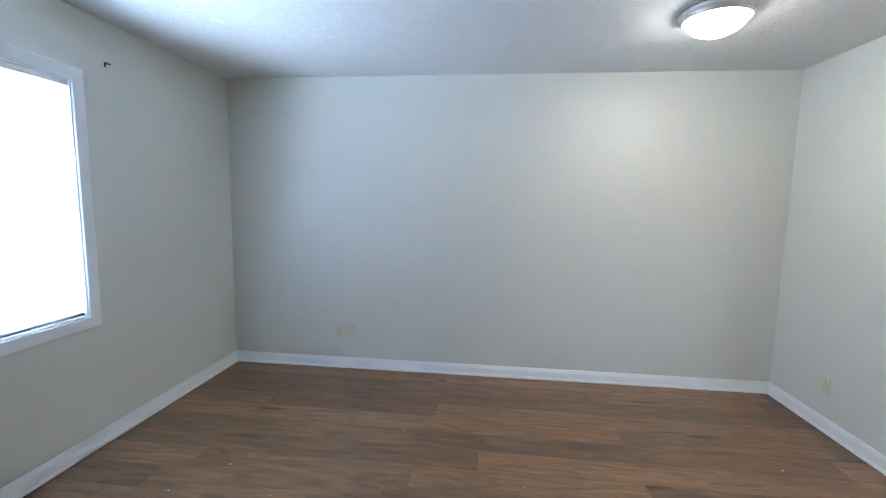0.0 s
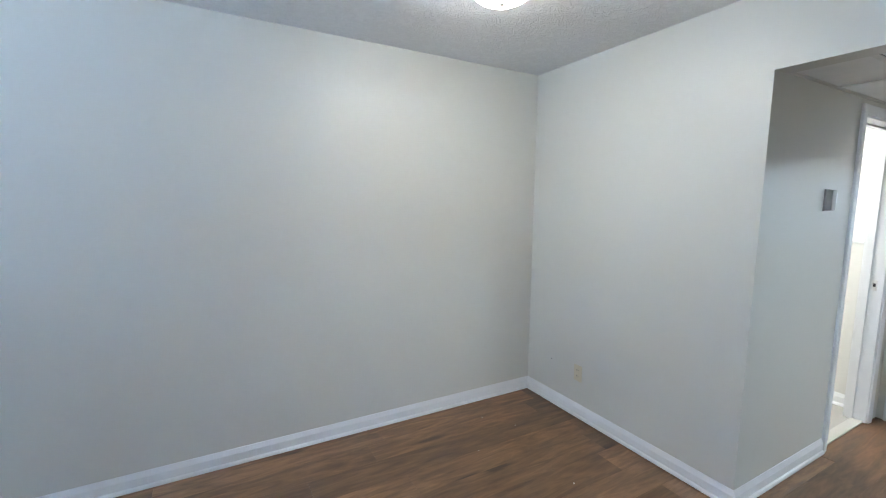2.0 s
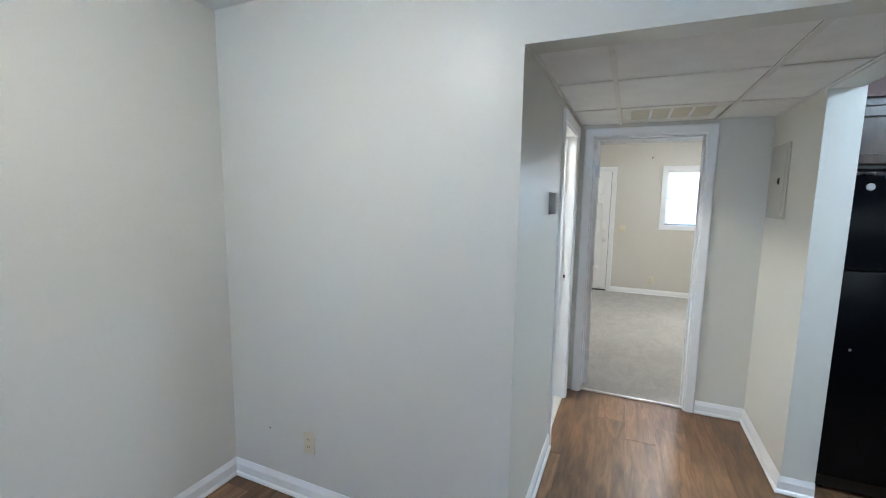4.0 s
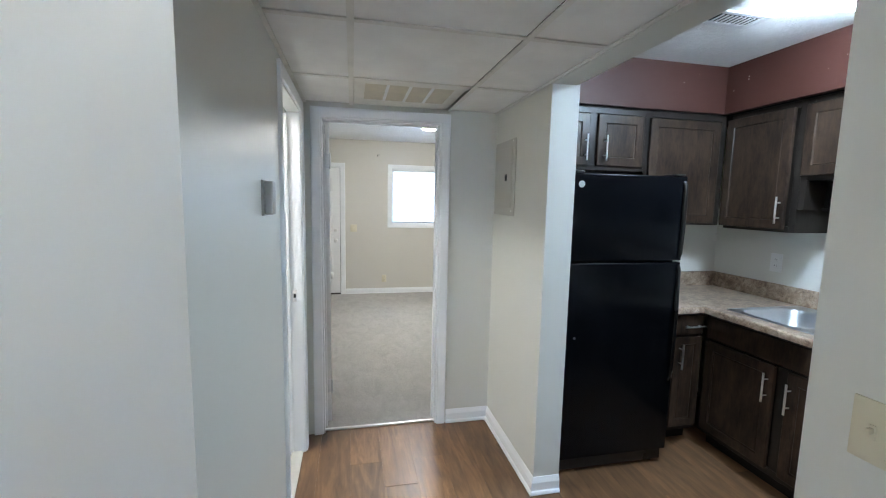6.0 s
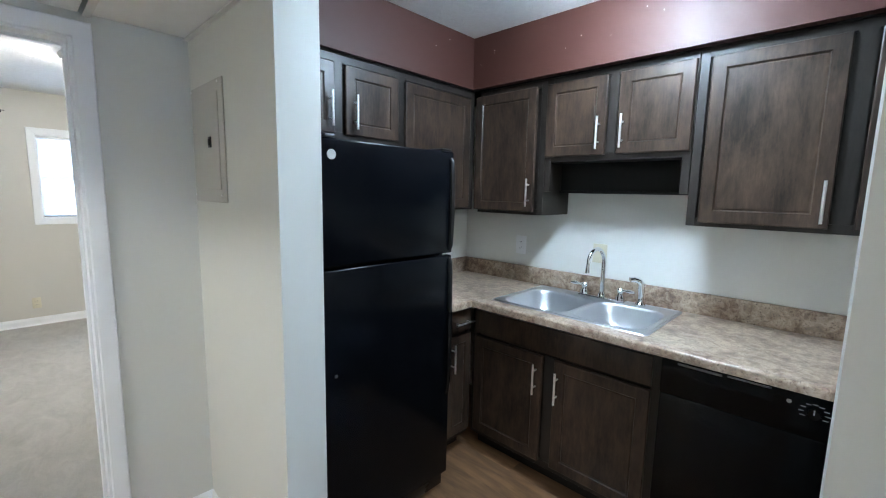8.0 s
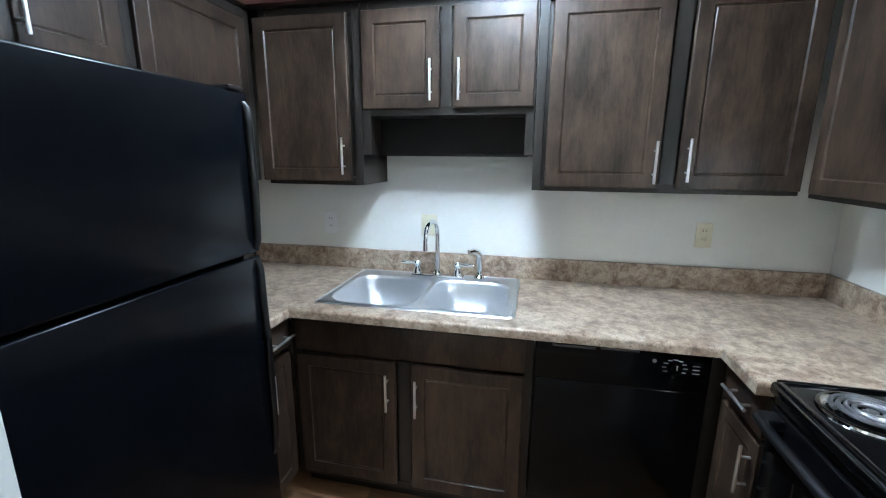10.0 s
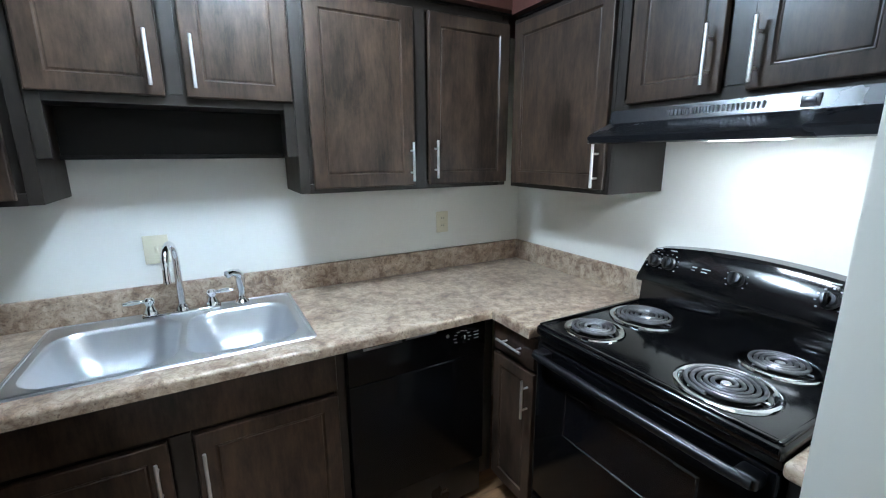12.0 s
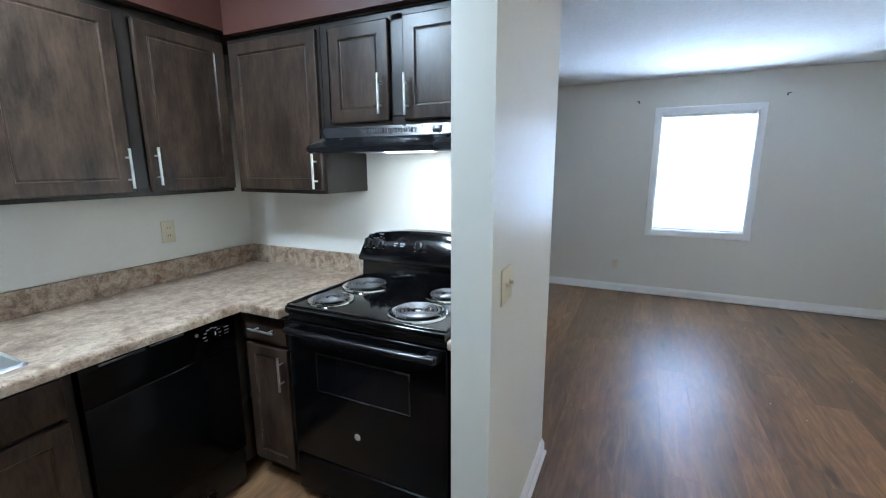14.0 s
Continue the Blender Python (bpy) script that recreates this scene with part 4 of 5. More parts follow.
part("logo", lathe(bmesh.new(), [(0, 0.002), (0.007, 0.002), (0.007, 0)], (2.575, DY + 0.0035, 0.826), (0, 1, 0), 16), NICKEL, cp)
part("kick_plate", slab((2.396, DY - 0.06, 0.02), (2.976, DY - 0.02, 0.196), 0.003), BPLAST, dw)

# ---- refrigerator ----
fr = thing("refrigerator", (4.15, 0.56, 0), "black top-freezer refrigerator with textured doors", "refrigerator")
F0, F1, FXF = 0.206, 0.925, 3.836
part("cabinet", slab((3.885, F0 + 0.01, 0.035), (4.49, F1 - 0.01, 1.676), 0.006, 3), FRIDGE, fr)
for nm, z0, z1 in (("freezer_door", 1.222, 1.688), ("fridge_door", 0.095, 1.211)):
    door = part(nm, slab((FXF, F0, z0), (3.875, F1, z1), 0.007, 3), FRIDGE, fr)
    part("gasket", slab((3.874, F0 + 0.012, z0 + 0.012), (3.886, F1 - 0.012, z1 - 0.012)), BPLAST, door)
    if nm == "freezer_door":
        pts = [(FXF + 0.004, F0 + 0.020, z1 - 0.030), (FXF - 0.005, F0 + 0.016, z1 - 0.042), (FXF - 0.008, F0 + 0.014, z1 - 0.10), (FXF - 0.008, F0 + 0.012, z0 + 0.18), (FXF - 0.004, F0 + 0.014, z0 + 0.04), (FXF + 0.004, F0 + 0.016, z0 + 0.012)]
        part("logo", lathe(bmesh.new(), [(0, 0.004), (0.016, 0.004), (0.018, 0.002), (0.018, -0.001)], (FXF, 0.848, 1.630), (-1, 0, 0), 24), NICKEL, door, "round silver badge")
    else:
        pts = [(FXF + 0.004, F0 + 0.016, z1 - 0.012), (FXF - 0.004, F0 + 0.014, z1 - 0.04), (FXF - 0.008, F0 + 0.012, z1 - 0.28), (FXF - 0.008, F0 + 0.014, z1 - 0.55), (FXF - 0.005, F0 + 0.016, z1 - 0.67), (FXF + 0.004, F0 + 0.020, z1 - 0.69)]
    part("handle", tube(bmesh.new(), pts, [0.010, 0.011, 0.0115, 0.0115, 0.011, 0.010], 12), BPLAST, door, "curved black plastic handle")
part("base_grille", slab((3.86, F0 + 0.015, 0.022), (3.89, F1 - 0.015, 0.088), 0.003), BPLAST, fr)
for y in (F0 + 0.06, F1 - 0.06):
    for x in (3.90, 4.44):
        part("foot", lathe(bmesh.new(), [(0, 0), (0.018, 0), (0.018, 0.01), (0.01, 0.014), (0.01, 0.04), (0, 0.04)], (x, y, 0), seg=14), BPLAST, fr)
for y in (F0 + 0.05, F1 - 0.06):
    part("hinge_cover", slab((3.83, y - 0.03, 1.688), (3.93, y + 0.03, 1.700), 0.004), BPLAST, fr)
part("door_plug", lathe(bmesh.new(), [(0, 0.003), (0.006, 0.003), (0.007, 0)], (FXF, 0.84, 0.80), (-1, 0, 0), 12), COIL, fr)

# ---- electric range ----
rg = thing("electric_range", (2.0, 0.505, 0), "black electric range with four coil burners", "stove")
Y0, Y1, XFR = 0.133, 0.890, 2.352
part("body", slab((PX1 + 0.02, Y0 + 0.004, 0.02), (2.305, Y1 - 0.004, 0.895)), BLACK, rg)
cook = part("cooktop", slab((PX1 + 0.05, Y0, 0.893), (XFR + 0.012, Y1, 0.930), 0.012, 4), BLACK, rg, "glossy black enamel cooktop")
bm = bmesh.new()
for a, b in (((1.81, Y0 + 0.006, 0.929), (2.352, Y0 + 0.020, 0.936)), ((1.81, Y1 - 0.020, 0.929), (2.352, Y1 - 0.006, 0.936)), ((2.340, Y0 + 0.02, 0.929), (2.356, Y1 - 0.02, 0.936))):
    box(bm, a, b, 0.003, 2)
part("spill_rim", bm, BLACK, rg)
for bx, by, br in ((2.222, 0.272, 0.078), (1.972, 0.288, 0.100), (2.215, 0.697, 0.100), (1.965, 0.712, 0.078)):
    burner = part("burner", lathe(bmesh.new(), [(br + 0.024, 0.0), (br + 0.022, 0.005), (br + 0.014, 0.0075), (br + 0.006, 0.005), (br - 0.004, -0.006), (br * 0.6, -0.0085), (0.012, -0.010), (0, -0.010)], (bx, by, 0.9305), seg=40), CHROME, rg, "chrome drip pan")
    turns = 5 if br > 0.09 else 4
    pts = []
    for k in range(turns * 24 + 1):
        f = k / (turns * 24)
        r, a = 0.018 + (br - 0.022) * f, 2 * math.pi * turns * f
        pts.append((bx + r * math.cos(a), by + r * math.sin(a), 0.942))
    part("coil", tube(bmesh.new(), pts, 0.0054, 8), COIL, burner, "grey spiral heating coil")
    bm = lathe(bmesh.new(), [(0, 0.006), (0.012, 0.005), (0.013, 0)], (bx, by, 0.938), seg=16)
    for k in range(3):
        a = radians(90 + 120 * k)
        tube(bm, [(bx, by, 0.9355), (bx + br * math.cos(a), by + br * math.sin(a), 0.9355)], 0.0025, 6)
    part("coil_support", bm, STEEL, burner)
# back guard with a bowed top
bm = bmesh.new()
rows = []
for k in range(25):
    f = k / 24
    y = Y0 + 0.018 + (Y1 - Y0 - 0.036) * f
    e = max(0.0, 1 - min(f, 1 - f) / 0.05)
    zt2 = 1.150 + 0.034 * (1 - (2 * f - 1) ** 2) - 0.03 * e * e
    rows.append([bm.verts.new(p) for p in ((PX1 + 0.006, y, 0.895), (1.8200, y, 0.930), (1.8130, y, 1.012), (1.8510, y, 1.026), (1.8510, y, 1.040), (1.8000, y, zt2 - 0.014), (1.7840, y, zt2), (PX1 + 0.006, y, zt2))])
for a, b in zip(rows, rows[1:]):
    for k in range(8):
        j = (k + 1) % 8
        bm.faces.new((a[k], a[j], b[j], b[k]))
bm.faces.new(rows[0])
bm.faces.new(rows[-1])
guard = part("back_guard", bm, BLACK, rg, "black control panel at the back")
slope = Vector((1.0, 0, 0.48)).normalized()
for y in (0.205, 0.264, 0.502, 0.748, 0.808):
    at = (1.8215, y, 1.112)
    kn = part("knob", lathe(bmesh.new(), [(0.026, 0), (0.026, 0.006), (0.020, 0.010), (0.018, 0.026), (0, 0.028)], at, slope, 24), BPLAST, guard)
    part("grip", slab((1.8450, y - 0.005, 1.104), (1.8610, y + 0.005, 1.144), 0.002), BPLAST, kn)
    bm = bmesh.new()
    for k in range(9):
        a = radians(-40 + 32.5 * k)
        p = Vector((1.8205, y, 1.112)) + Vector((-0.015 * math.sin(a), 0.034 * math.cos(a), 0.034 * math.sin(a)))
        box(bm, p - Vector((0.001, 0.0025, 0.0012)), p + Vector((0.003, 0.0025, 0.0012)))
    box(bm, (1.7960, y - 0.012, 1.158), (1.8025, y + 0.012, 1.161))
    part("printing", bm, INK, kn, "pale dial marks", False)
bm = bmesh.new()
for dy, w in ((0.35, 0.018), (0.385, 0.030)):
    box(bm, (1.8120, dy, 1.118), (1.8195, dy + w, 1.122))
    box(bm, (1.8165, dy, 1.108), (1.8240, dy + w * 0.7, 1.111))
part("printing", bm, INK, guard, "two small pale printed lines", False)
# oven door, handle, drawer
od = part("oven_door", slab((2.307, Y0 + 0.004, 0.235), (XFR, Y1 - 0.004, 0.862), 0.008, 3), SATIN, rg)
part("window_glass", slab((XFR - 0.004, 0.285, 0.568), (XFR + 0.0015, 0.728, 0.735), 0.0012, 1), BGLASS, od)
PO = side("x", XFR, 1)
part("window_rim", sweep_frame(bmesh.new(), PO, 0.288, 0.725, 0.571, 0.732, [(0, 0.0015), (0.002, 0.005), (0.005, 0.005), (0.008, 0.0)]), HOODM, od, "thin glossy edge round the oven window")
bm = tube(bmesh.new(), [(XFR + 0.042, Y0 + 0.035, 0.835), (XFR + 0.050, Y0 + 0.10, 0.838), (XFR + 0.052, 0.505, 0.838), (XFR + 0.050, Y1 - 0.10, 0.838), (XFR + 0.042, Y1 - 0.035, 0.835)], 0.014, 14)
for y in (Y0 + 0.05, Y1 - 0.05):
    box(bm, (XFR - 0.004, y - 0.026, 0.820), (XFR + 0.045, y + 0.026, 0.852), 0.008, 3)
part("handle", bm, BPLAST, od, "long black door handle")
part("logo", lathe(bmesh.new(), [(0, 0.003), (0.013, 0.003), (0.015, 0)], (XFR, 0.478, 0.402), (1, 0, 0), 20), NICKEL, od, "small round silver badge")
part("vent_strip", slab((2.307, Y0 + 0.006, 0.868), (XFR - 0.006, Y1 - 0.006, 0.892), 0.003), BPLAST, rg)
part("drawer", slab((2.307, Y0 + 0.004, 0.045), (XFR - 0.002, Y1 - 0.004, 0.225), 0.008, 3), SATIN, rg, "black storage drawer")
for y in (Y0 + 0.06, Y1 - 0.06):
    for x in (1.76, 2.22):
        part("foot", lathe(bmesh.new(), [(0, 0), (0.016, 0), (0.016, 0.01), (0.008, 0.012), (0.008, 0.022), (0, 0.022)], (x, y, 0), seg=12), BPLAST, rg)

# ---- range hood ----
hood = thing("range_hood", (1.95, 0.51, 1.565), "black under-cabinet range hood, lit underneath", "range hood")
H0, H1 = 0.130, 0.892
bm = bmesh.new()
prof = [(PX1 + 0.001, 1.671), (2.050, 1.671), (2.060, 1.628), (2.150, 1.590), (2.160, 1.582), (2.160, 1.562), (2.148, 1.558), (2.138, 1.570), (PX1 + 0.001, 1.576)]
ra = [bm.verts.new((x, H0 if x < 2.07 else H0 - 0.004, z)) for x, z in prof]
rb = [bm.verts.new((x, H1, z)) for x, z in prof]
for k in range(len(prof)):
    j = (k + 1) % len(prof)
    bm.faces.new((ra[k], ra[j], rb[j], rb[k]))
bm.faces.new(ra)
bm.faces.new(rb)
part("canopy", bm, HOODM, hood, smooth=False)
bm = bmesh.new()
for k in range(22):
    y = 0.345 + 0.0125 * k
    box(bm, (2.052, y, 1.640), (2.0585, y + 0.006, 1.658))
part("vent_grille", bm, COIL, hood, "row of grey vent slots", False)
part("switch", box(slab((2.048, 0.690, 1.633), (2.060, 0.730, 1.664), 0.002), (2.058, 0.698, 1.644), (2.065, 0.722, 1.654), 0.002), COIL, hood)
part("lamp_lens", slab((1.985, 0.46, 1.561), (2.085, 0.66, 1.574), 0.005, 3), HOODL, hood, "lit frosted lamp lens")
part("filter", slab((1.74, 0.17, 1.568), (1.97, 0.85, 1.575)), STEEL, hood, "grey metal grease filter")


# ---- ceiling lamps, vents ----
def bowl_lamp(x, y, glass, label):
    """A bulging glass bowl close under the ceiling, lit all round."""
    ob = thing("ceiling_light", (x, y, CZ), label, "ceiling light")
    part("pan", lathe(bmesh.new(), [(0, -0.002), (0.116, -0.002), (0.122, -0.008), (0.120, -0.018), (0.112, -0.022), (0, -0.020)], (x, y, CZ), seg=48), TRIM, ob, "white painted rim")
    part("shade", lathe(bmesh.new(), [(0.110, -0.022), (0.130, -0.034), (0.146, -0.052), (0.148, -0.066), (0.138, -0.086), (0.112, -0.104), (0.070, -0.116), (0.035, -0.120), (0, -0.121)], (x, y, CZ), seg=48), glass, ob, "lit frosted glass bowl")
    return ob


def dome_lamp(x, y, glass, label):
    ob = thing("ceiling_light", (x, y, CZ), label, "ceiling light")
    part("pan", lathe(bmesh.new(), [(0, -0.002), (0.165, -0.002), (0.174, -0.012), (0.172, -0.024), (0.164, -0.030), (0.162, -0.042), (0.154, -0.050), (0.147, -0.046), (0.140, -0.030), (0, -0.028)], (x, y, CZ), seg=48), NICKEL, ob, "satin nickel ring")
    part("shade", lathe(bmesh.new(), [(0.144, -0.036), (0.143, -0.052), (0.130, -0.072), (0.105, -0.096), (0.070, -0.113), (0.035, -0.121), (0, -0.123)], (x, y, CZ), seg=48), glass, ob, "lit frosted glass dome")
    part("finial", lathe(bmesh.new(), [(0.012, -0.119), (0.013, -0.125), (0.008, -0.131), (0, -0.135)], (x, y, CZ), seg=20), NICKEL, ob)
    return ob


dome_lamp(1.534, 2.827, LAMPG, "lit frosted dome light with a nickel ring in the living room")
bowl_lamp(3.17, 0.075, KLAMP, "lit frosted glass bowl light on the kitchen ceiling")
dome_lamp(6.65, 1.15, BLAMP, "lit frosted dome light on the bedroom ceiling")

cv = thing("ceiling_vent", (3.625, 0.215, CZ), "white louvred air vent on the kitchen ceiling", "vent")
# no duct is built; a dark sheet gives its shade
part("backing", slab((3.595, 0.075, CZ - 0.003), (3.690, 0.315, CZ - 0.001)), GAP_SHADE, cv, "dark sheet for the shaded duct behind the louvres")
bm = bmesh.new()
for a, b in (((3.572, 0.045, CZ - 0.010), (3.718, 0.075, CZ - 0.001)), ((3.572, 0.315, CZ - 0.010), (3.718, 0.345, CZ - 0.001)), ((3.572, 0.075, CZ - 0.010), (3.600, 0.315, CZ - 0.001)), ((3.690, 0.075, CZ - 0.010), (3.718, 0.315, CZ - 0.001))):
    box(bm, a, b, 0.003, 1)
part("frame", bm, VENTM, cv)
for k in range(9):
    y = 0.094 + 0.0255 * k
    bm = slab((3.60, y - 0.0045, CZ - 0.012), (3.69, y + 0.0045, CZ - 0.0105))
    bmesh.ops.rotate(bm, verts=bm.verts, cent=(3.645, y, CZ - 0.011), matrix=Matrix.Rotation(radians(20), 3, "X"))
    part("slat", bm, VENTM, cv, smooth=False)

wv = thing("wall_vent", (EX, 1.70, 2.195), "white louvred air register on the wall above the hall opening", "vent")
# flat dark sheet for the depth of the register
part("backing", slab((EX - 0.003, 1.535, 2.225), (EX - 0.001, 1.865, 2.365)), GAP_SHADE, wv, "dark sheet for the shaded duct behind the louvres")
bm = bmesh.new()
for a, b in (((1.505, 2.195), (1.893, 2.228)), ((1.505, 2.362), (1.893, 2.395)), ((1.505, 2.228), (1.538, 2.362)), ((1.862, 2.228), (1.893, 2.362))):
    box(bm, (EX - 0.010, a[0], a[1]), (EX - 0.001, b[0], b[1]), 0.003, 1)
part("frame", bm, VENTM, wv)
for k in range(15):
    y = 1.55 + 0.0214 * k
    part("slat", slab((EX - 0.012, y - 0.0035, 2.228), (EX - 0.003, y + 0.0035, 2.362)), VENTM, wv, smooth=False)


# ---- plates, panel, thermostat ----
def plate(P, u, v, style, label, mat, w=0.070, h=0.114):
    ob = thing(style, P(u, v - h / 2, 0), label, "outlet" if "outlet" in style else ("switch" if "switch" in style else "jack"))
    body = part("plate", slab(P(u - w / 2, v - h / 2, 0.0005), P(u + w / 2, v + h / 2, 0.006), 0.003, 2), mat, ob)
    if "outlet" in style:
        for dz in (-0.020, 0.020):
            sk = part("socket", slab(P(u - 0.016, v + dz - 0.013, 0.005), P(u + 0.016, v + dz + 0.013, 0.008), 0.003, 2), mat, body)
            bm = bmesh.new()
            for du in (-0.006, 0.006):
                box(bm, P(u + du - 0.0012, v + dz - 0.003, 0.007), P(u + du + 0.0012, v + dz + 0.006, 0.0085))
            part("slots", bm, GAP_SHADE, sk, smooth=False)
    elif "switch" in style:
        for du in ((-0.023, 0.023) if w > 0.1 else (0,)):
            part("toggle", box(slab(P(u + du - 0.006, v - 0.014, 0.005), P(u + du + 0.006, v + 0.014, 0.008), 0.001), P(u + du - 0.004, v - 0.002, 0.007), P(u + du + 0.004, v + 0.009, 0.020), 0.002), mat, body)
    else:
        part("jack_socket", lathe(bmesh.new(), [(0, 0.004), (0.006, 0.004), (0.007, 0)], P(u, v, 0.006), tuple(Vector(P(0, 0, 1)) - Vector(P(0, 0, 0))), 14), mat, body)
    for dz in ((-0.042, 0.042) if "outlet" not in style else (0,)):
        part("screw", lathe(bmesh.new(), [(0, 0.001), (0.003, 0.001), (0.0032, 0)], P(u, v + dz, 0.006), tuple(Vector(P(0, 0, 1)) - Vector(P(0, 0, 0))), 10), mat, body)
    return ob


PN, PEW, PW = side("y", NY, -1), side("x", EX, -1), side("x", WX, 1)
PS, PST, PBE = side("y", KS, 1), side("y", HS, 1), side("x", BEDX, -1)
plate(PN, -0.845, 0.318, "outlet", "ivory plastic wall outlet beside the cable jack", IVORY)
plate(PN, -0.752, 0.338, "cable_jack", "ivory plastic cable jack plate beside an outlet", IVORY, 0.085)
plate(PEW, 3.320, 0.314, "outlet", "ivory plastic wall outlet near the corner", IVORY)
plate(PW, 1.244, 0.33, "outlet", "ivory plastic wall outlet below the window", IVORY)
plate(PS, 4.095, 1.160, "outlet", "white plastic wall outlet above the worktop", WPLAST, 0.080, 0.124)
plate(PS, 3.540, 1.163, "light_switch", "ivory plastic switch plate behind the faucet", IVORY, 0.085)
plate(PS, 2.240, 1.168, "outlet", "ivory plastic wall outlet above the worktop corner", IVORY)
plate(PST, 2.343, 1.128, "light_switch", "ivory plastic double light switch on the short wall", IVORY, 0.115, 0.118)
plate(PBE, 1.998, 1.067, "light_switch", "ivory plastic light switch beside the outside door", IVORY, 0.10)
plate(PBE, 1.517, 0.25, "outlet", "ivory plastic wall outlet in the bedroom", IVORY)

pn = thing("electrical_panel", (4.335, HS, 1.45), "beige-grey steel breaker panel on the hall wall", "electrical panel")
part("cover", slab(PST(4.145, 1.448, 0.0005), PST(4.490, 1.898, 0.008), 0.003, 1), GREYP, pn)
pd = part("door", slab(PST(4.185, 1.496, 0.008), PST(4.450, 1.852, 0.012), 0.002, 1), GREYP, pn)
part("latch", box(slab(PST(4.262, 1.655, 0.011), PST(4.290, 1.695, 0.016), 0.001), PST(4.268, 1.662, 0.014), PST(4.280, 1.686, 0.020), 0.001), BPLAST, pd, "black plastic latch")
for u, v in ((4.185, 1.475), (4.485, 1.475), (4.185, 1.885), (4.485, 1.885)):
    part("screw", lathe(bmesh.new(), [(0, 0.002), (0.005, 0.002), (0.005, 0)], PST(u, v, 0.008), (0, 1, 0), 10), NICKEL, pn)

PH = side("y", HN, -1)
th = thing("thermostat", (3.30, HN, 1.46), "beige-grey plastic thermostat with a small card on the hall wall", "thermostat")
part("housing", slab(PH(3.272, 1.472, 0.008), PH(3.322, 1.580, 0.036), 0.005, 3), THERM, th, "grey-beige plastic cover")
part("base", slab(PH(3.268, 1.468, 0.0004), PH(3.326, 1.584, 0.008), 0.002), THERM, th)
card = part("label_card", slab(PH(3.362, 1.512, 0.0005), PH(3.436, 1.566, 0.002)), WPLAST, th, "small printed card")
bm = bmesh.new()
for k in range(3):
    box(bm, PH(3.378, 1.522 + 0.012 * k, 0.001), PH(3.420, 1.526 + 0.012 * k, 0.0027))
part("printing", bm, GREYP, card, smooth=False)


def curtain_bracket(P, u, v, turn):
    bm = slab(P(u - 0.006, v - 0.018, 0.0005), P(u + 0.006, v + 0.010, 0.003), 0.001)
    box(bm, P(u, v + 0.002, 0.002), P(u + 0.030 * turn, v + 0.008, 0.012), 0.001)
    solo("curtain_bracket", bm, RUST, "small dark metal curtain bracket abandoned on the wall", "bracket", "window brackets")


for P_, u, v, s in ((PW, 1.370, 2.203, -1), (PW, 2.708, 2.200, 1), (PBE, 1.625, 2.215, -1)):
    curtain_bracket(P_, u, v, s)
bm = slab(PST(2.035, 2.055, 0.0005), PST(2.075, 2.095, 0.004), 0.002)
tube(bm, [PST(2.055, 2.075, 0.003), PST(2.055, 2.07, 0.03), PST(2.055, 2.055, 0.034)], 0.006, 10)
solo("wall_hook", bm, IVORY, "small ivory hook high on the short wall", "hook")
solo("wall_mark", lathe(bmesh.new(), [(0, 0.001), (0.004, 0.001), (0.004, 0)], PEW(3.582, 0.330, 0.0003), (-1, 0, 0), 10), GAP_SHADE, "small dark hole in the wall", "wall mark")
solo("carpet_edge_bar", slab((BX + 0.022, BD[0] + JAMB, 0.0), (BX + 0.042, BD[1] - JAMB, 0.013), 0.003), NICKEL, "thin metal carpet edge bar in the bedroom doorway", "threshold", kind="structure")
solo("bath_threshold", slab((BATH[0] + JAMB, HN + 0.01, 0.0), (BATH[1] - JAMB, HN + 0.075, 0.012), 0.004), GREYP, "grey threshold strip in the bathroom doorway", "threshold", kind="structure")

# paint flecks on the floor
rng = random.Random(4)
bm = bmesh.new()
for k in range(26):
    x, y, s = rng.uniform(-1.2, 2.4), rng.uniform(1.6, 3.7), rng.uniform(0.002, 0.006)
    box(bm, (x, y, 0.0003), (x + s, y + s * rng.uniform(0.5, 1.5), 0.0016))
solo("paint_flecks", bm, WPLAST, "a few pale paint flecks on the plank floor", "debris", kind="stuff", smooth=False)

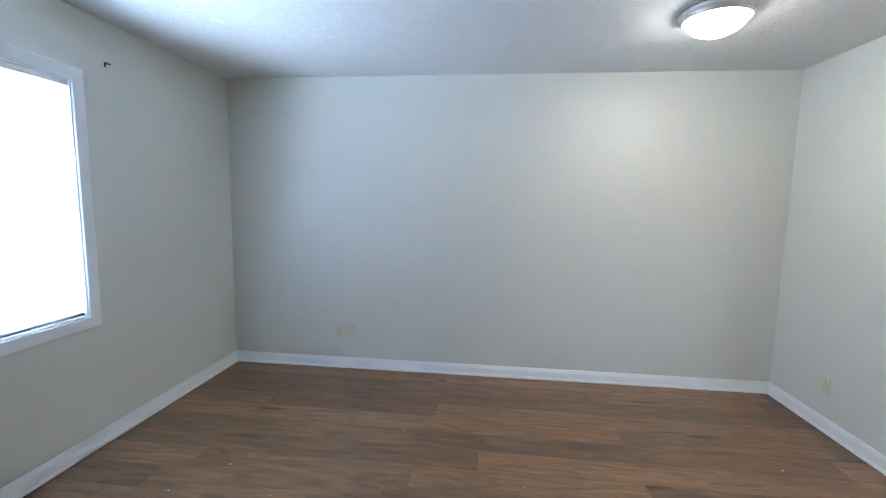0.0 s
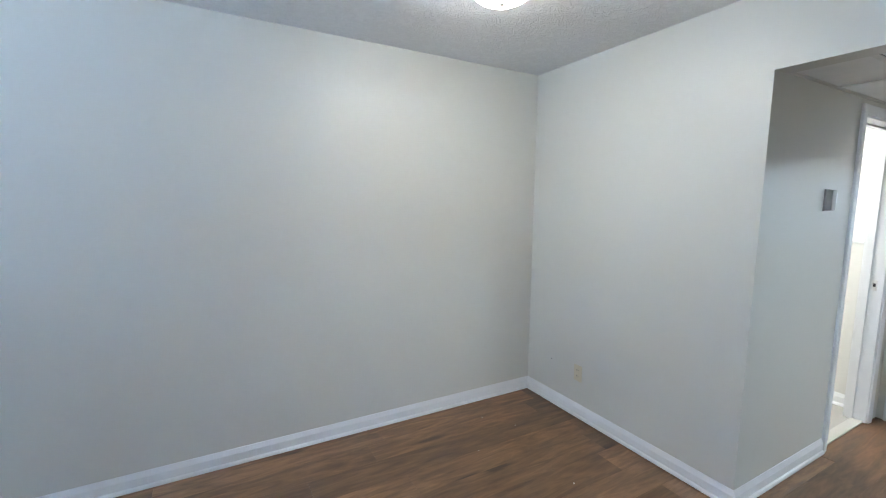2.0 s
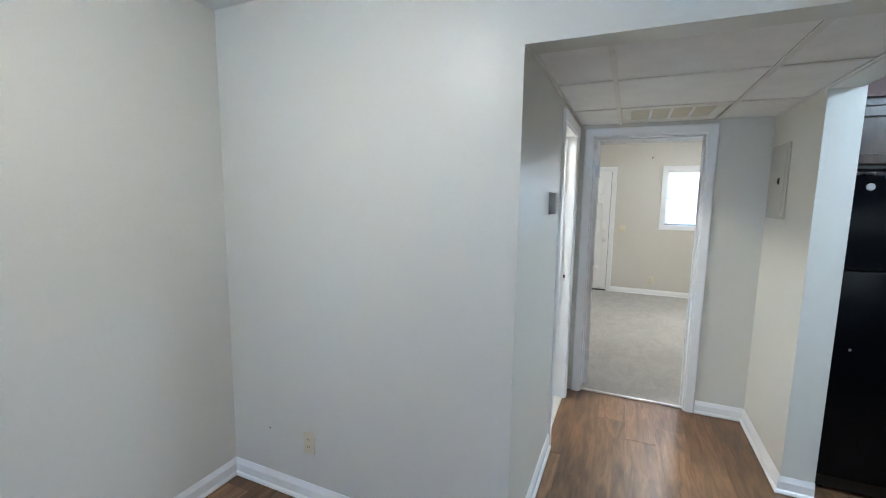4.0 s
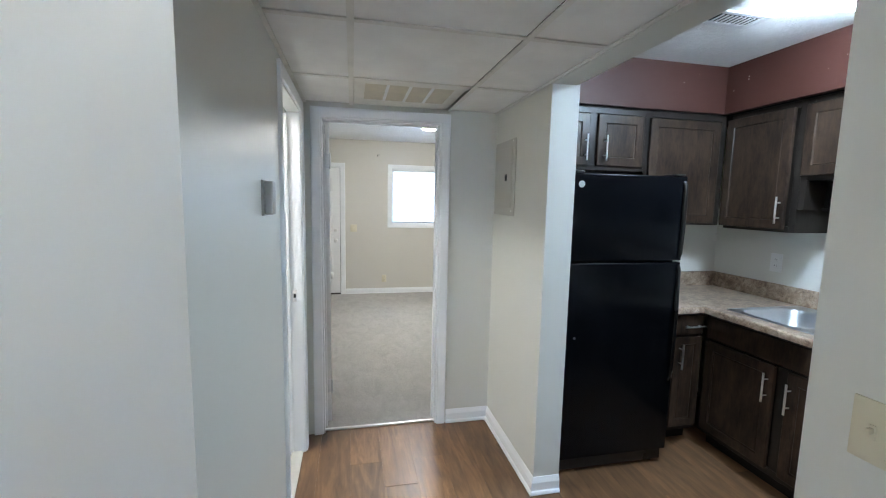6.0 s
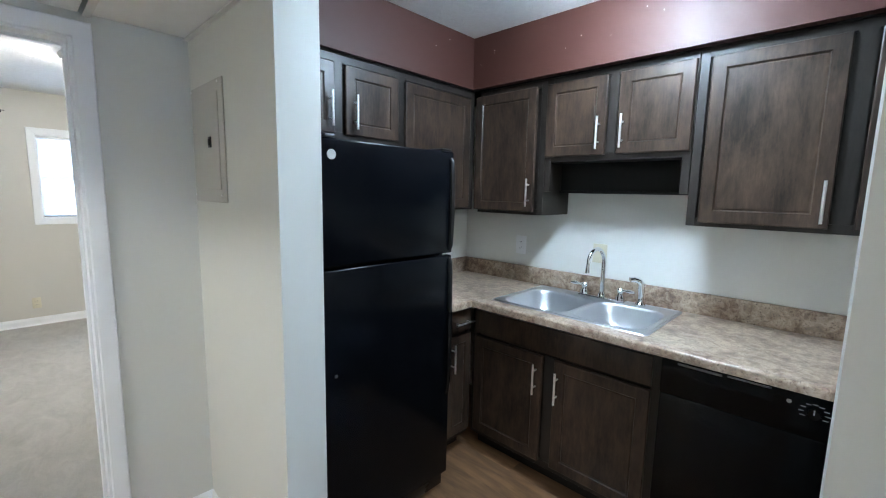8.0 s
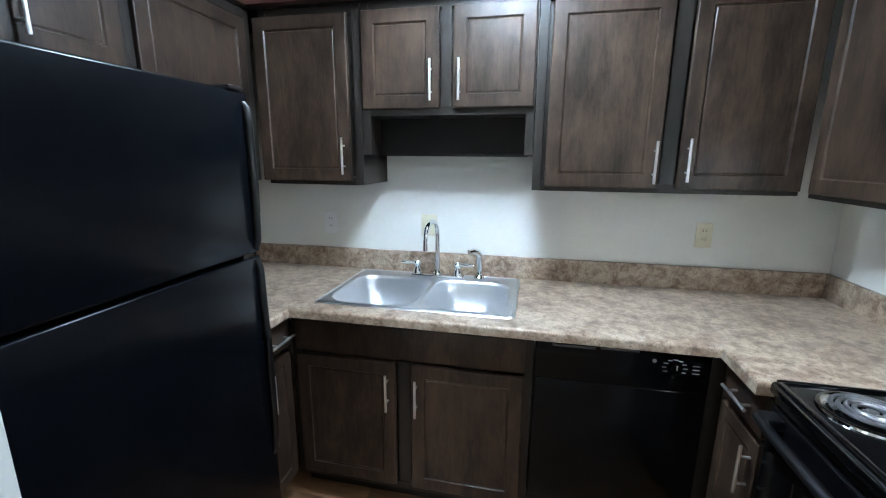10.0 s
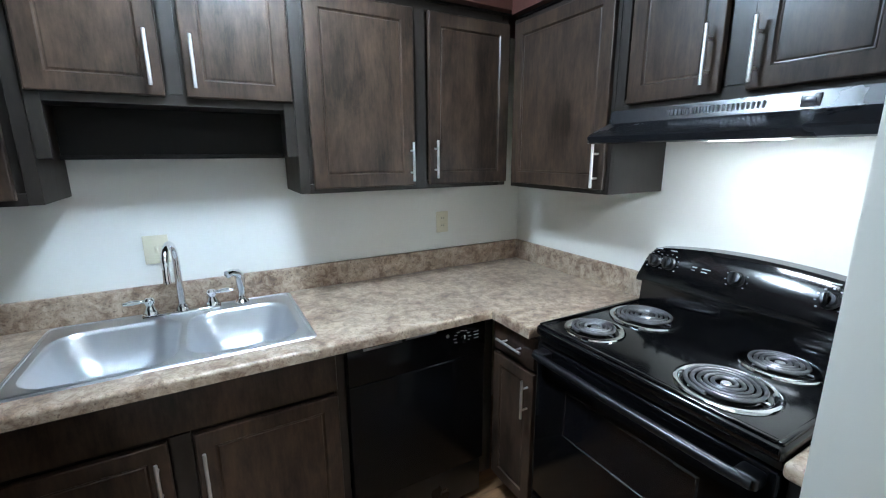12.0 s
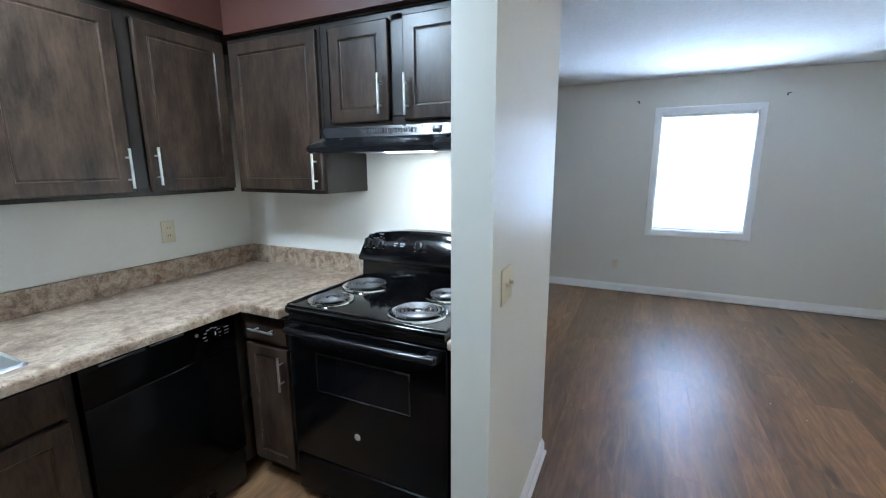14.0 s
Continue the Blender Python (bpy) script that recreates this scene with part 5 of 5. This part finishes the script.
rng = random.Random(8)
bm = bmesh.new()
for k in range(14):
    x, z, s = rng.uniform(2.3, 4.2), rng.uniform(2.24, 2.41), rng.uniform(0.002, 0.004)
    box(bm, (x, -0.4122, z), (x + s, -0.411, z + s))
for k in range(5):
    y, z, s = rng.uniform(-0.3, 0.8), rng.uniform(2.3, 2.41), rng.uniform(0.002, 0.004)
    box(bm, (4.2572, y, z), (4.256, y + s, z + s))
solo("paint_chips", bm, WPLAST, "tiny white chips in the red soffit paint", "paint chips", kind="stuff", smooth=False)

# ---- plank floor ----
floor = solo("floor", slab((WX - T, SY - T, -0.06), (BX + 0.06, NY + T, -0.010)), SUB, "brown wood-look vinyl plank floor", "floor", kind="structure", smooth=False)
PLW, PLL, GAP = 0.181, 1.22, 0.0001
meshes = {}


def plank_mesh(length, width):
    key = (round(length, 3), round(width, 3))
    if key not in meshes:
        bm = bmesh.new()
        a, b, c = length / 2 - GAP, width / 2 - GAP, 0.0003
        lo = [bm.verts.new((x, y, -0.010)) for x, y in ((-a, -b), (a, -b), (a, b), (-a, b))]
        up = [bm.verts.new((x, y, -0.0005)) for x, y in ((-a, -b), (a, -b), (a, b), (-a, b))]
        tp = [bm.verts.new((x, y, 0.0)) for x, y in ((-a + c, -b + c), (a - c, -b + c), (a - c, b - c), (-a + c, b - c))]
        for r, s in ((lo, up), (up, tp)):
            for k in range(4):
                bm.faces.new((r[k], r[(k + 1) % 4], s[(k + 1) % 4], s[k]))
        bm.faces.new(tp)
        meshes[key] = finish(bm, "plank", PLANK, False)
    return meshes[key]


rng = random.Random(11)
y = NY
while y > SY:
    y0 = max(y - PLW, SY)
    right = EX + 0.05 if y0 > HN else (BX + 0.03 if y > KS else PX1)
    x = WX - rng.uniform(0.05, PLL - 0.1)
    while x < right - 0.02:
        a, b = max(x, WX), min(x + PLL, right)
        if b - a > 0.01:
            o = new("plank", plank_mesh(round(b - a, 2), y - y0))
            o.parent = floor
            o.matrix_parent_inverse = Matrix.Translation(-floor.location)
            o.location = ((a + b) / 2, (y + y0) / 2, 0)
        x += PLL
    y = y0
